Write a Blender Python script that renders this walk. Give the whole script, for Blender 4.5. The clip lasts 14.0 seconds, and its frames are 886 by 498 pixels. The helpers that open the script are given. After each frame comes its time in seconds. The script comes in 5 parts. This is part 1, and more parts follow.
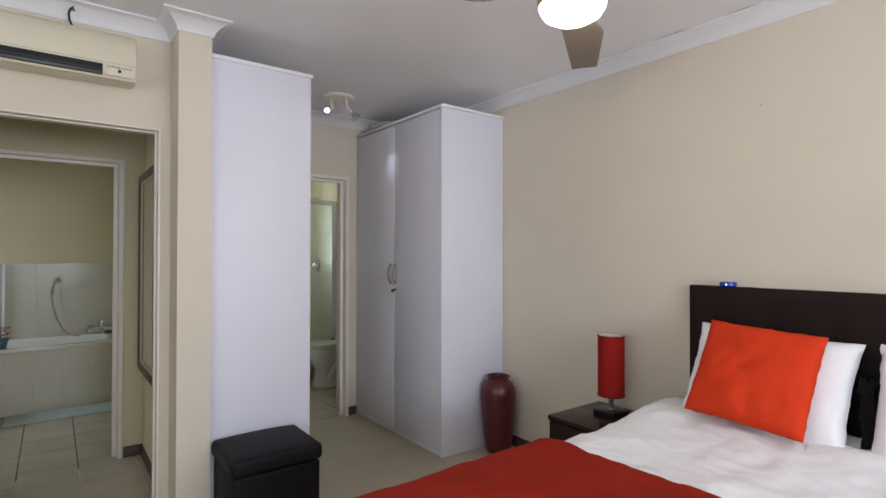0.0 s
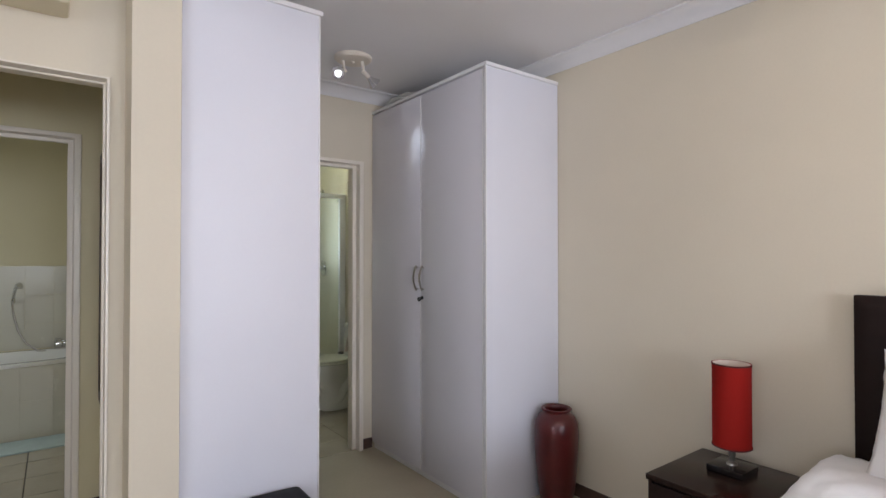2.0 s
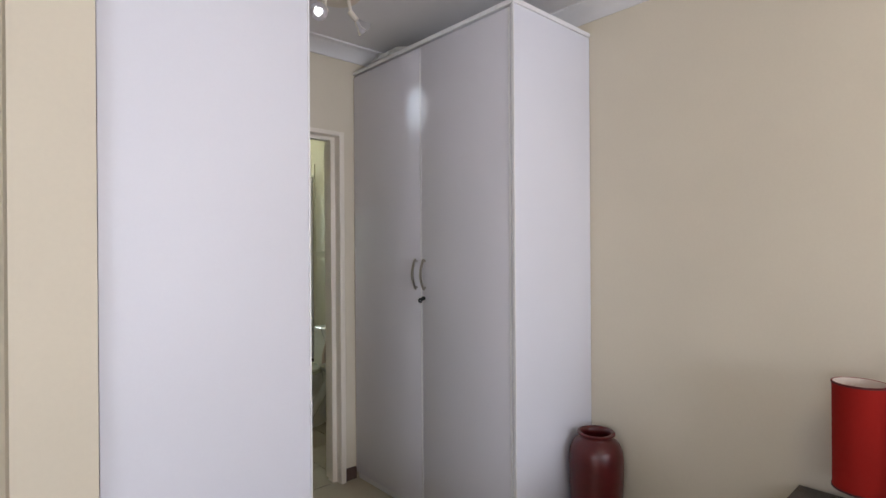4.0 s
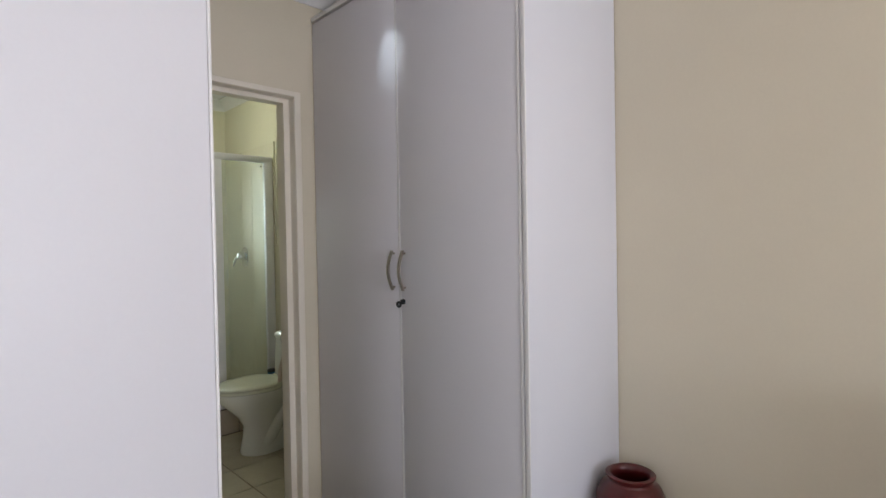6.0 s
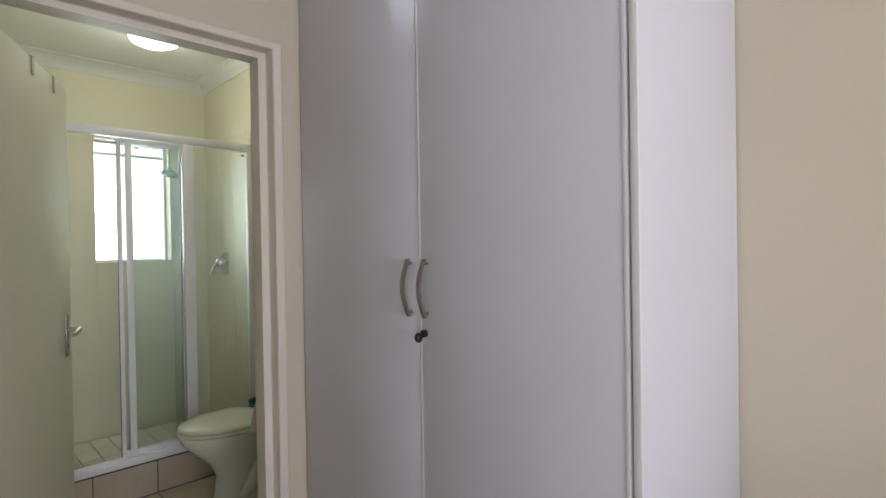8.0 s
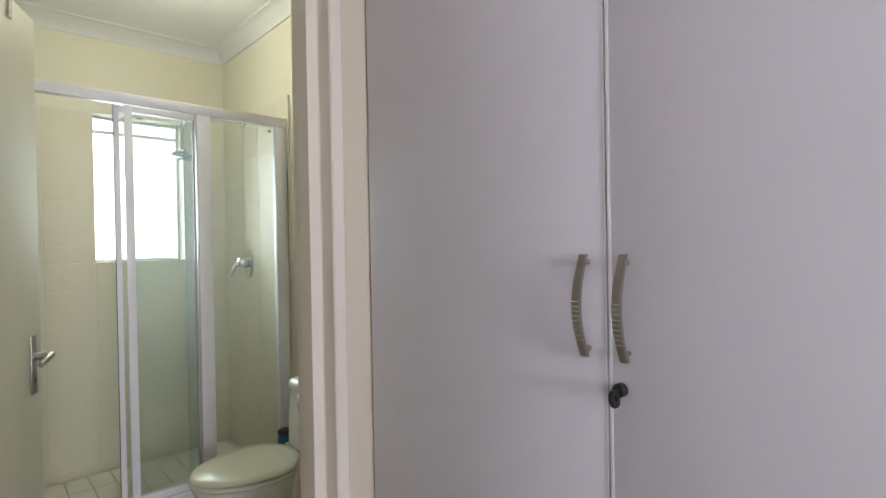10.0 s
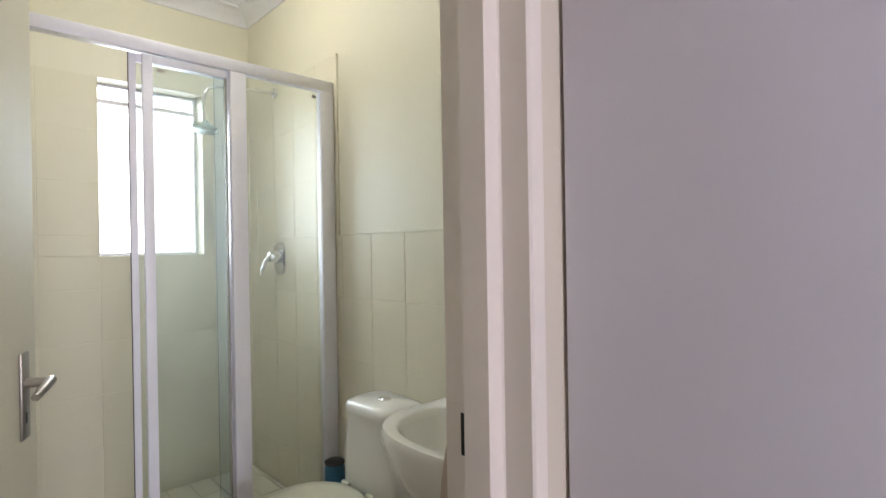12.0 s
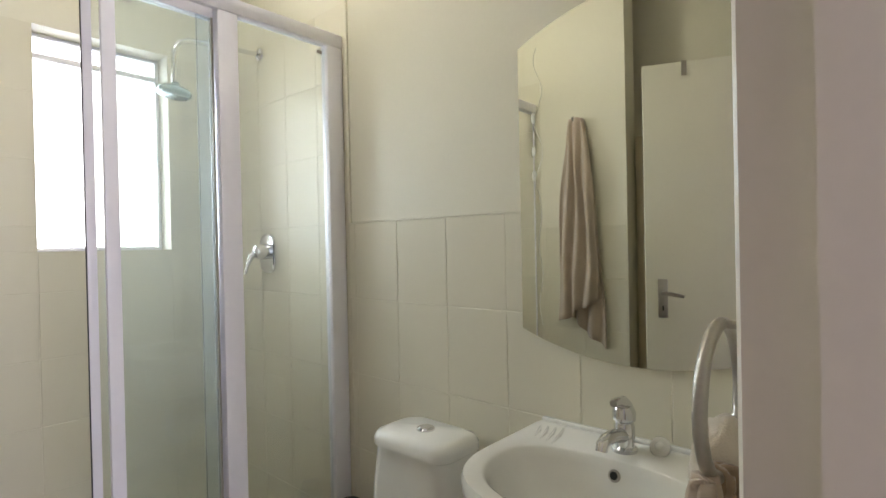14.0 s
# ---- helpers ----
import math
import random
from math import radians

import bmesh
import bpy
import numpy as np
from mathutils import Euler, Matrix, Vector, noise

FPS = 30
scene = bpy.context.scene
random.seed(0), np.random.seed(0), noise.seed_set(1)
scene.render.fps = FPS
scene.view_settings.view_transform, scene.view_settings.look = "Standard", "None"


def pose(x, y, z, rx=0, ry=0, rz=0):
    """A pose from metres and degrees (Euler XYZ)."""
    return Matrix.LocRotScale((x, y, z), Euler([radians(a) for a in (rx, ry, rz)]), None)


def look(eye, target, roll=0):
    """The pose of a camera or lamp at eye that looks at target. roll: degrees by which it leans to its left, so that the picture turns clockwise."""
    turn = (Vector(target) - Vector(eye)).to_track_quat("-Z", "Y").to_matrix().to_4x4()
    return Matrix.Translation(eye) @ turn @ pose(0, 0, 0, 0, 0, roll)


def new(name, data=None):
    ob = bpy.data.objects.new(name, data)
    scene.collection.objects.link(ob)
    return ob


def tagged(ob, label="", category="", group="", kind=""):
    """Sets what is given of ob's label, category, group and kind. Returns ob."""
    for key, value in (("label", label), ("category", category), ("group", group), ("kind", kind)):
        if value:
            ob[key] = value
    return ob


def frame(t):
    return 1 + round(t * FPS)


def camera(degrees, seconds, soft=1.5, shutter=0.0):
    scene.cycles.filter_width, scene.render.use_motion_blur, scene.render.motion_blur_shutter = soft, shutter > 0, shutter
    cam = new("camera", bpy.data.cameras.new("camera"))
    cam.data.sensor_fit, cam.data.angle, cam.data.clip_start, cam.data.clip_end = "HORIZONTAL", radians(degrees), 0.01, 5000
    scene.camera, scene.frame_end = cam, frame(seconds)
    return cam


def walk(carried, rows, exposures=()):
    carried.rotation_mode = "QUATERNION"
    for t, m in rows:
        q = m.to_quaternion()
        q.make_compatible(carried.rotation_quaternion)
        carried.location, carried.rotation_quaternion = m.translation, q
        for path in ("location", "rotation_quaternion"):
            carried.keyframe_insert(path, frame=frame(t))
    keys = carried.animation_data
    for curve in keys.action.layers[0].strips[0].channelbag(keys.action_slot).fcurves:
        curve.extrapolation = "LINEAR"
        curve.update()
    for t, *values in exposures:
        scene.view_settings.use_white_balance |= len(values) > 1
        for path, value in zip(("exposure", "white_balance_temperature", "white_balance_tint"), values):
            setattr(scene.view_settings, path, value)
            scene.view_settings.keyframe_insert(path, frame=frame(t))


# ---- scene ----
cam = camera(80.9, 14.0)
PATH = [
    (0, (0.121, 0.192, 1.41), (1.324, 1.79, 1.43), 0.1),
    (0.5, (0.247, 0.357, 1.395), (1.427, 1.971, 1.422), 0.1),
    (1, (0.332, 0.537, 1.397), (1.508, 2.154, 1.423), 0.1),
    (1.5, (0.363, 0.759, 1.41), (1.554, 2.365, 1.429), -0.1),
    (2, (0.407, 0.962, 1.397), (1.605, 2.563, 1.424), -0.0),
    (2.5, (0.463, 1.111, 1.37), (1.66, 2.712, 1.413), -0.1),
    (3, (0.474, 1.294, 1.391), (1.717, 2.86, 1.421), -0.1),
    (5.5, (0.851, 1.992, 1.386), (2.245, 3.426, 1.356), -1.0),
    (6, (0.952, 2.092, 1.373), (2.348, 3.523, 1.34), -1.0),
    (6.5, (1.053, 2.239, 1.365), (2.462, 3.659, 1.354), -0.8),
    (7, (1.139, 2.357, 1.364), (2.551, 3.774, 1.355), -0.9),
    (7.5, (1.233, 2.501, 1.375), (2.639, 3.924, 1.357), -0.9),
    (8, (1.324, 2.63, 1.375), (2.722, 4.06, 1.357), -0.9),
    (10.5, (1.579, 3.457, 1.349), (2.93, 4.932, 1.331), -1.0),
    (11, (1.591, 3.617, 1.338), (2.943, 5.091, 1.324), -1.0),
    (11.5, (1.599, 3.771, 1.31), (2.954, 5.242, 1.314), -1.0),
    (12, (1.599, 3.885, 1.303), (2.97, 5.341, 1.298), -0.9),
    (12.5, (1.616, 4.02, 1.298), (3.001, 5.463, 1.292), -1.0),
    (13, (1.63, 4.145, 1.289), (3.041, 5.563, 1.28), -1.0),
    (13.5, (1.65, 4.266, 1.289), (3.098, 5.646, 1.276), -1.1),
    (14, (1.662, 4.37, 1.282), (3.155, 5.7, 1.267), -1.2),
]
walk(cam, [(t, look(eye, target, roll)) for t, eye, target, roll in PATH],
     exposures=[(0.0, -0.02, 6350, 13), (3.0, 0.19, 6450, 14), (5.5, 0.19, 6600, 11), (6.5, 0.18, 6600, 12), (8.0, 0.30, 6550, 13), (10.5, 0.82, 6400, 20), (11.5, 0.95, 6350, 25), (12.5, 0.96, 6300, 27), (14.0, 0.86, 6400, 28)])

# ---- light ----
world = bpy.data.worlds.new("world")
scene.world = world
world.use_nodes = True
_sky = world.node_tree.nodes.new("ShaderNodeTexSky")
_sky.sky_type = "NISHITA"
_sky.sun_disc = False
_sky.sun_elevation, _sky.sun_rotation = radians(50), radians(200)
_bg = world.node_tree.nodes["Background"]
_bg.inputs[1].default_value = 0.1
world.node_tree.links.new(_sky.outputs[0], _bg.inputs[0])


def area_lamp(name, eye, target, w, h, watts, colour, spread=180):
    d = bpy.data.lights.new(name, "AREA")
    d.shape, d.size, d.size_y, d.energy, d.color, d.spread = "RECTANGLE", w, h, watts, colour, radians(spread)
    o = new(name, d)
    o.matrix_world = look(eye, target)
    return o


def point_lamp(name, at, radius, watts, colour):
    d = bpy.data.lights.new(name, "POINT")
    d.energy, d.color, d.shadow_soft_size = watts, colour, radius
    o = new(name, d)
    o.location = at
    return o


# daylight through the bedroom, ensuite and bathroom windows, plus a side fill
area_lamp("daylight_bedroom", (0.9, -2.78, 1.60), (0.9, 0, 3.3), 2.3, 1.2, 128, (0.82, 0.885, 1.0))
# added fill with no known source, brightens wardrobe doors and east wall
area_lamp("daylight_side", (-2.27, 0.4, 1.56), (0, 0.4, 2.7), 1.9, 1.1, 36, (0.82, 0.885, 1.0))
area_lamp("daylight_ensuite", (2.33, 7.0, 1.71), (2.25, 5, 1.2), 0.46, 0.84, 3.5, (0.72, 0.93, 0.96), 85)
area_lamp("daylight_bathroom", (-1.62, 5.75, 1.6), (0.0, 5.05, 0.1), 0.9, 0.9, 13.0, (0.82, 0.92, 1.0))
# lit lamps
point_lamp("fan_bulb", (1.50, 1.31, 2.205), 0.06, 8, (1.0, 0.86, 0.64))
point_lamp("ensuite_bulb", (2.22, 5.83, 2.49), 0.08, 3.4, (0.93, 1.0, 0.70))
_d = bpy.data.lights.new("spot_beam", "SPOT")
_d.energy, _d.color, _d.spot_size, _d.spot_blend, _d.shadow_soft_size = 3.2, (0.78, 0.92, 1.0), radians(30), 1.0, 0.015
_e = _d.copy()
_e.energy, _e.spot_size, _e.color = 32.0, radians(100), (1.0, 0.95, 0.90)
new("spot_beam", _e).matrix_world = look((1.75, 3.77, 2.455), (1.13, 3.22, 2.03))
new("spot_beam", _d).matrix_world = look((2.0, 3.735, 2.42), (2.28, 3.735, 2.12))

# ---- materials ----
MATS = {}


def material(name, colour, rough=0.6, metal=0.0, var=0.06, scale=4.0, fine=60.0, bump=0.05, dist=0.002, coat=0.0, spec=0.5, stretch=(1, 1, 1), rand=0.0, tint=None, transmission=0.0, sheen=0.0):
    """A painted, glazed, woven or metal surface: two scales of noise in colour, roughness and relief."""
    m = bpy.data.materials.new(name)
    m.use_nodes = True
    nt = m.node_tree
    b = nt.nodes["Principled BSDF"]
    n, l = nt.nodes.new, nt.links.new
    tc, mp = n("ShaderNodeTexCoord"), n("ShaderNodeMapping")
    mp.inputs["Scale"].default_value = stretch
    if rand:
        oi, shift, mul = n("ShaderNodeObjectInfo"), n("ShaderNodeVectorMath"), n("ShaderNodeMath")
        mul.operation, mul.inputs[1].default_value = "MULTIPLY", 37.0
        l(oi.outputs["Random"], mul.inputs[0]); l(tc.outputs["Object"], shift.inputs[0]); l(mul.outputs[0], shift.inputs[1])
        l(shift.outputs[0], mp.inputs[0])
    else:
        l(tc.outputs["Object"], mp.inputs[0])
    big, small = n("ShaderNodeTexNoise"), n("ShaderNodeTexNoise")
    big.inputs["Scale"].default_value, small.inputs["Scale"].default_value = scale, fine
    big.inputs["Detail"].default_value, small.inputs["Detail"].default_value = 5, 3
    l(mp.outputs[0], big.inputs[0]); l(mp.outputs[0], small.inputs[0])
    add = n("ShaderNodeMath"); add.operation = "MULTIPLY_ADD"; add.inputs[1].default_value = 0.35
    l(small.outputs[0], add.inputs[0]); l(big.outputs[0], add.inputs[2])
    ramp = n("ShaderNodeMapRange")
    ramp.inputs["From Min"].default_value, ramp.inputs["From Max"].default_value = 0.42, 0.95
    l(add.outputs[0], ramp.inputs[0])
    fac = ramp.outputs[0]
    if rand:
        info, mix2 = n("ShaderNodeObjectInfo"), n("ShaderNodeMath")
        mix2.operation = "MULTIPLY_ADD"; mix2.inputs[1].default_value = rand
        l(info.outputs["Random"], mix2.inputs[0]); l(fac, mix2.inputs[2])
        fac = mix2.outputs[0]
    mix = n("ShaderNodeMix"); mix.data_type = "RGBA"
    dark = [c * (1 - var) for c in colour] if tint is None else tint
    light = [min(1, c * (1 + var)) for c in colour]
    mix.inputs["A"].default_value, mix.inputs["B"].default_value = (*dark, 1), (*light, 1)
    l(fac, mix.inputs["Factor"])
    l(mix.outputs["Result"], b.inputs["Base Color"])
    rr = n("ShaderNodeMapRange")
    rr.inputs["To Min"].default_value, rr.inputs["To Max"].default_value = max(0.02, rough - 0.06), min(1, rough + 0.06)
    l(big.outputs[0], rr.inputs[0]); l(rr.outputs[0], b.inputs["Roughness"])
    b.inputs["Metallic"].default_value = metal
    b.inputs["Coat Weight"].default_value = coat
    b.inputs["Specular IOR Level"].default_value = spec
    b.inputs["Transmission Weight"].default_value = transmission
    b.inputs["Sheen Weight"].default_value = sheen
    if bump:
        bp = n("ShaderNodeBump")
        bp.inputs["Strength"].default_value, bp.inputs["Distance"].default_value = bump, dist
        l(add.outputs[0], bp.inputs["Height"]); l(bp.outputs[0], b.inputs["Normal"])
    MATS[name] = m
    return m


def glass_material(name, colour, rough=0.0, film=0.0):
    m = bpy.data.materials.new(name)
    m.use_nodes = True
    nt = m.node_tree
    nt.nodes.remove(nt.nodes["Principled BSDF"])
    n, l = nt.nodes.new, nt.links.new
    tr, gl, mx, fr = n("ShaderNodeBsdfTransparent"), n("ShaderNodeBsdfGlossy"), n("ShaderNodeMixShader"), n("ShaderNodeFresnel")
    tr.inputs[0].default_value = (*colour, 1)
    gl.inputs["Roughness"].default_value = rough
    fr.inputs["IOR"].default_value = 1.45
    l(fr.outputs[0], mx.inputs[0]); l(tr.outputs[0], mx.inputs[1]); l(gl.outputs[0], mx.inputs[2])
    out = mx.outputs[0]
    if film:
        # dried soap film with window glare put in as haze: faint, uneven, passes light on diffusely
        tl, mf, nz, mr = n("ShaderNodeBsdfTranslucent"), n("ShaderNodeMixShader"), n("ShaderNodeTexNoise"), n("ShaderNodeMapRange")
        tl.inputs[0].default_value = (0.9, 0.93, 0.95, 1)
        nz.inputs["Scale"].default_value, nz.inputs["Detail"].default_value = 3.0, 4
        mr.inputs["To Min"].default_value, mr.inputs["To Max"].default_value = film * 0.5, film * 1.5
        l(nz.outputs[0], mr.inputs[0]); l(mr.outputs[0], mf.inputs[0]); l(out, mf.inputs[1]); l(tl.outputs[0], mf.inputs[2])
        out = mf.outputs[0]
    l(out, nt.nodes["Material Output"].inputs[0])
    return m


def glow_material(name, colour, strength):
    m = bpy.data.materials.new(name)
    m.use_nodes = True
    b = m.node_tree.nodes["Principled BSDF"]
    b.inputs["Base Color"].default_value = (0.8, 0.8, 0.78, 1)
    b.inputs["Emission Color"].default_value = (*colour, 1)
    b.inputs["Emission Strength"].default_value = strength
    return m


WALL = material("cream_wall_paint", (0.68, 0.612, 0.488), 0.62, var=0.035, scale=1.6, fine=90, bump=0.12, dist=0.0015)
# cream paint with the yellow light of hall and bathroom put into its colour
WALL_HALL = material("yellow_lit_cream_paint", (0.69, 0.62, 0.41), 0.6, var=0.035, scale=1.6, fine=90, bump=0.12, dist=0.0015)
WALL_ENS = material("pale_cream_wall_paint", (0.735, 0.70, 0.56), 0.5, var=0.03, scale=1.6, fine=90, bump=0.1, dist=0.0015)
CEIL = material("white_ceiling_paint", (0.86, 0.85, 0.855), 0.8, var=0.03, scale=1.2, fine=120, bump=0.08, dist=0.001)
CORN = material("white_cornice_paint", (0.75, 0.74, 0.74), 0.6, var=0.03, scale=3, fine=80, bump=0.08, dist=0.001)
FRAME = material("cream_enamel_paint", (0.80, 0.735, 0.64), 0.36, var=0.04, scale=5, fine=60, bump=0.1, dist=0.001)
MELAMINE = material("white_melamine", (0.735, 0.735, 0.8), 0.52, var=0.02, scale=1.5, fine=150, bump=0.02, dist=0.0006)
MELAMINE_DOOR = material("white_lacquered_door", (0.72, 0.705, 0.755), 0.34, var=0.02, scale=1.5, fine=150, bump=0.02, dist=0.0006)
EDGING = material("pale_edge_strip", (0.80, 0.79, 0.80), 0.35, var=0.03, bump=0.02)
SKIRT = material("dark_brown_skirting", (0.075, 0.042, 0.03), 0.45, var=0.25, scale=6, fine=70, stretch=(1, 1, 6), bump=0.08)
FLOOR = material("cream_floor_tile", (0.42, 0.365, 0.265), 0.33, var=0.08, scale=3.5, fine=40, bump=0.03, dist=0.001)
TILE_FLOOR = material("cream_ceramic_floor_tile", (0.46, 0.41, 0.315), 0.22, var=0.08, scale=5, fine=50, bump=0.03, dist=0.001, rand=0.25)
TILE_KERB = material("peach_ceramic_tile", (0.5, 0.425, 0.345), 0.3, var=0.1, scale=6, fine=50, bump=0.03, dist=0.001, rand=0.25)
TILE_WALL = material("cream_glazed_wall_tile", (0.70, 0.66, 0.52), 0.42, scale=5, fine=50, bump=0.03, dist=0.001, rand=0.2, var=0.012, spec=0.35)
TILE_BATH = material("grey_white_glazed_tile", (0.59, 0.56, 0.45), 0.25, scale=5, fine=50, bump=0.03, dist=0.001, rand=0.02, var=0.012)
TILE_SHOWER = material("ivory_mosaic_tile", (0.72, 0.69, 0.60), 0.33, var=0.06, scale=9, fine=60, bump=0.03, dist=0.001, rand=0.4)
GROUT_DARK = material("dark_grout", (0.10, 0.085, 0.07), 0.9, var=0.3, scale=12, fine=120, bump=0.2)
GROUT_LIGHT = material("pale_grout", (0.56, 0.53, 0.43), 0.9, var=0.1, scale=12, fine=120, bump=0.2)
ALU = material("white_powder_coated_aluminium", (0.87, 0.86, 0.90), 0.35, var=0.03, scale=6, bump=0.02)
CERAMIC = material("white_vitreous_china", (0.80, 0.79, 0.73), 0.12, var=0.02, scale=3, bump=0.0, coat=0.4)
SEAT_PLASTIC = material("ivory_toilet_seat_plastic", (0.70, 0.69, 0.55), 0.22, var=0.03, scale=3, bump=0.0)
CHROME = material("polished_chrome", (0.72, 0.72, 0.73), 0.10, metal=1.0, var=0.05, scale=8, bump=0.0)
SATIN = material("satin_grey_metal", (0.47, 0.44, 0.4), 0.40, metal=1.0, var=0.1, scale=14, fine=160, bump=0.02)
STEEL = material("brushed_steel", (0.44, 0.41, 0.37), 0.32, metal=1.0, var=0.1, scale=10, fine=200, stretch=(1, 1, 0.1), bump=0.03)
BLACK = material("black_plastic", (0.012, 0.012, 0.013), 0.4, var=0.2, bump=0.02)
LEATHER = material("black_leatherette", (0.01, 0.0085, 0.01), 0.55, var=0.2, scale=6, fine=240, bump=0.35, dist=0.001, spec=0.15)
HEADBOARD = material("dark_brown_leatherette", (0.016, 0.009, 0.0075), 0.6, var=0.25, scale=5, fine=220, bump=0.35, dist=0.001, spec=0.15)
WENGE = material("dark_wenge_veneer", (0.024, 0.013, 0.011), 0.33, var=0.35, scale=5, fine=60, stretch=(1, 12, 12), bump=0.05, dist=0.0008, spec=0.2)
WENGE_TOP = material("polished_wenge_top", (0.026, 0.014, 0.011), 0.24, var=0.35, scale=5, fine=60, stretch=(1, 12, 12), bump=0.02, dist=0.0005, spec=0.22)
GLOSSY_BLACK = material("glossy_black_lacquer", (0.012, 0.009, 0.009), 0.08, var=0.1, bump=0.0)
TRIM_RED = material("dark_red_braid", (0.07, 0.006, 0.006), 0.8, var=0.2, bump=0.1)
BLACK_CLOTH = material("black_ruffled_cloth", (0.008, 0.007, 0.007), 0.95, var=0.2, scale=9, fine=300, bump=0.3, dist=0.001, spec=0.1)
AQUA_STRIP = glass_material("aqua_tinted_strip", (0.88, 0.93, 0.95), 0.1, film=0.05)
LINEN = material("white_cotton_bedding", (0.88, 0.87, 0.865), 0.9, var=0.03, fine=320, sheen=0.2, scale=13, dist=0.008, spec=0.15, bump=0.85)
RED_RUN = material("dark_red_cotton", (0.27, 0.018, 0.008), 0.9, var=0.12, scale=6, fine=320, bump=0.3, dist=0.0015, sheen=0.0, spec=0.1)
RED_CUSH = material("bright_orange_red_cotton", (0.62, 0.045, 0.012), 0.85, var=0.06, fine=320, sheen=0.0, spec=0.1, scale=9, bump=0.4, dist=0.004)
SHADE = material("red_lampshade_fabric", (0.29, 0.014, 0.01), 0.85, var=0.12, scale=10, fine=260, bump=0.3, dist=0.001, stretch=(1, 1, 0.2), spec=0.1)
LINING = material("white_shade_lining", (0.72, 0.60, 0.52), 0.8, bump=0.0)
VASE = material("oxblood_glaze", (0.075, 0.008, 0.008), 0.33, var=0.35, scale=7, fine=40, bump=0.08, dist=0.002, coat=0.1)
AC_PLASTIC = material("aged_cream_plastic", (0.71, 0.65, 0.49), 0.42, var=0.03, scale=4, bump=0.02)
FAN_BLADE = material("taupe_fan_blade", (0.25, 0.21, 0.175), 0.45, var=0.08, scale=4, fine=60, stretch=(1, 8, 8), bump=0.03)
TOWEL = material("beige_terry_towel", (0.50, 0.40, 0.31), 0.95, var=0.1, scale=8, fine=380, bump=0.8, dist=0.003, sheen=0.3)
BLUE = material("blue_plastic", (0.012, 0.05, 0.42), 0.25, var=0.1, bump=0.0)
TEAL = material("blue_green_plastic", (0.03, 0.14, 0.24), 0.35, var=0.1, bump=0.0)
MAT_BLUE = material("pale_aqua_bath_mat", (0.50, 0.60, 0.58), 0.95, var=0.08, scale=9, fine=300, bump=0.6, dist=0.004)
TERRA = material("terracotta", (0.38, 0.16, 0.07), 0.7, var=0.15, scale=9, bump=0.1)
LEAF = material("flower_leaf", (0.05, 0.10, 0.03), 0.6, var=0.3, bump=0.0)
PETAL = material("red_petal", (0.40, 0.03, 0.05), 0.7, var=0.25, bump=0.0)
DOORPAINT = material("cream_door_paint", (0.76, 0.73, 0.59), 0.58, var=0.03, scale=4, fine=70, bump=0.08, dist=0.001)
TOWEL_PALE = material("cream_terry_towel", (0.64, 0.56, 0.46), 0.95, var=0.1, scale=8, fine=380, bump=0.8, dist=0.003, sheen=0.3)
TOWEL_BROWN = material("brown_terry_towel", (0.34, 0.24, 0.16), 0.95, var=0.15, scale=8, fine=380, bump=0.8, dist=0.003, sheen=0.3)
DARKFRAME = material("dark_wood_frame", (0.06, 0.035, 0.022), 0.4, var=0.3, scale=8, fine=90, stretch=(1, 1, 6), bump=0.08)
BEIGE_DOOR = material("beige_cupboard_panel", (0.55, 0.47, 0.33), 0.45, var=0.04, bump=0.02)
PAINT_BUNDLE = material("clear_plastic_wrap", (0.62, 0.62, 0.60), 0.3, var=0.1, scale=9, fine=60, bump=0.4, dist=0.006)
MIRROR = material("silvered_mirror", (0.80, 0.82, 0.76), 0.02, metal=1.0, var=0.0, bump=0.0)
MIRROR.node_tree.nodes["Principled BSDF"].inputs["Roughness"].default_value = 0.015
for _l in list(MIRROR.node_tree.links):
    if _l.to_socket.name == "Roughness":
        MIRROR.node_tree.links.remove(_l)
GLASS = glass_material("clear_greenish_glass", (0.955, 0.978, 0.968), film=0.022)
PANE = glass_material("window_glass", (0.95, 0.97, 0.96))
SKYGLOW = glow_material("overexposed_sky", (1.0, 1.0, 0.98), 2.2)
GLOBE = glow_material("lit_opal_globe", (1.0, 0.93, 0.78), 5.0)
DOME = glow_material("lit_opal_dome", (1.0, 1.0, 0.95), 4.2)
BULB = glow_material("lit_bulb_face", (0.95, 0.98, 1.0), 6.0)
GLINT = glow_material("white_glint", (0.8, 0.9, 1.0), 3.0)


# ---- mesh helpers ----
def box(bm, x0, x1, y0, y1, z0, z1, bevel=0.0, seg=2):
    lo, hi = (min(x0, x1), min(y0, y1), min(z0, z1)), (max(x0, x1), max(y0, y1), max(z0, z1))
    m = Matrix.Translation([(a + b) / 2 for a, b in zip(lo, hi)]) @ Matrix.Diagonal([b - a for a, b in zip(lo, hi)] + [1])
    vs = bmesh.ops.create_cube(bm, size=1, matrix=m)["verts"]
    if bevel:
        es = list({e for v in vs for e in v.link_edges})
        bmesh.ops.bevel(bm, geom=es, offset=bevel, segments=seg, affect="EDGES", profile=0.5)
    return bm


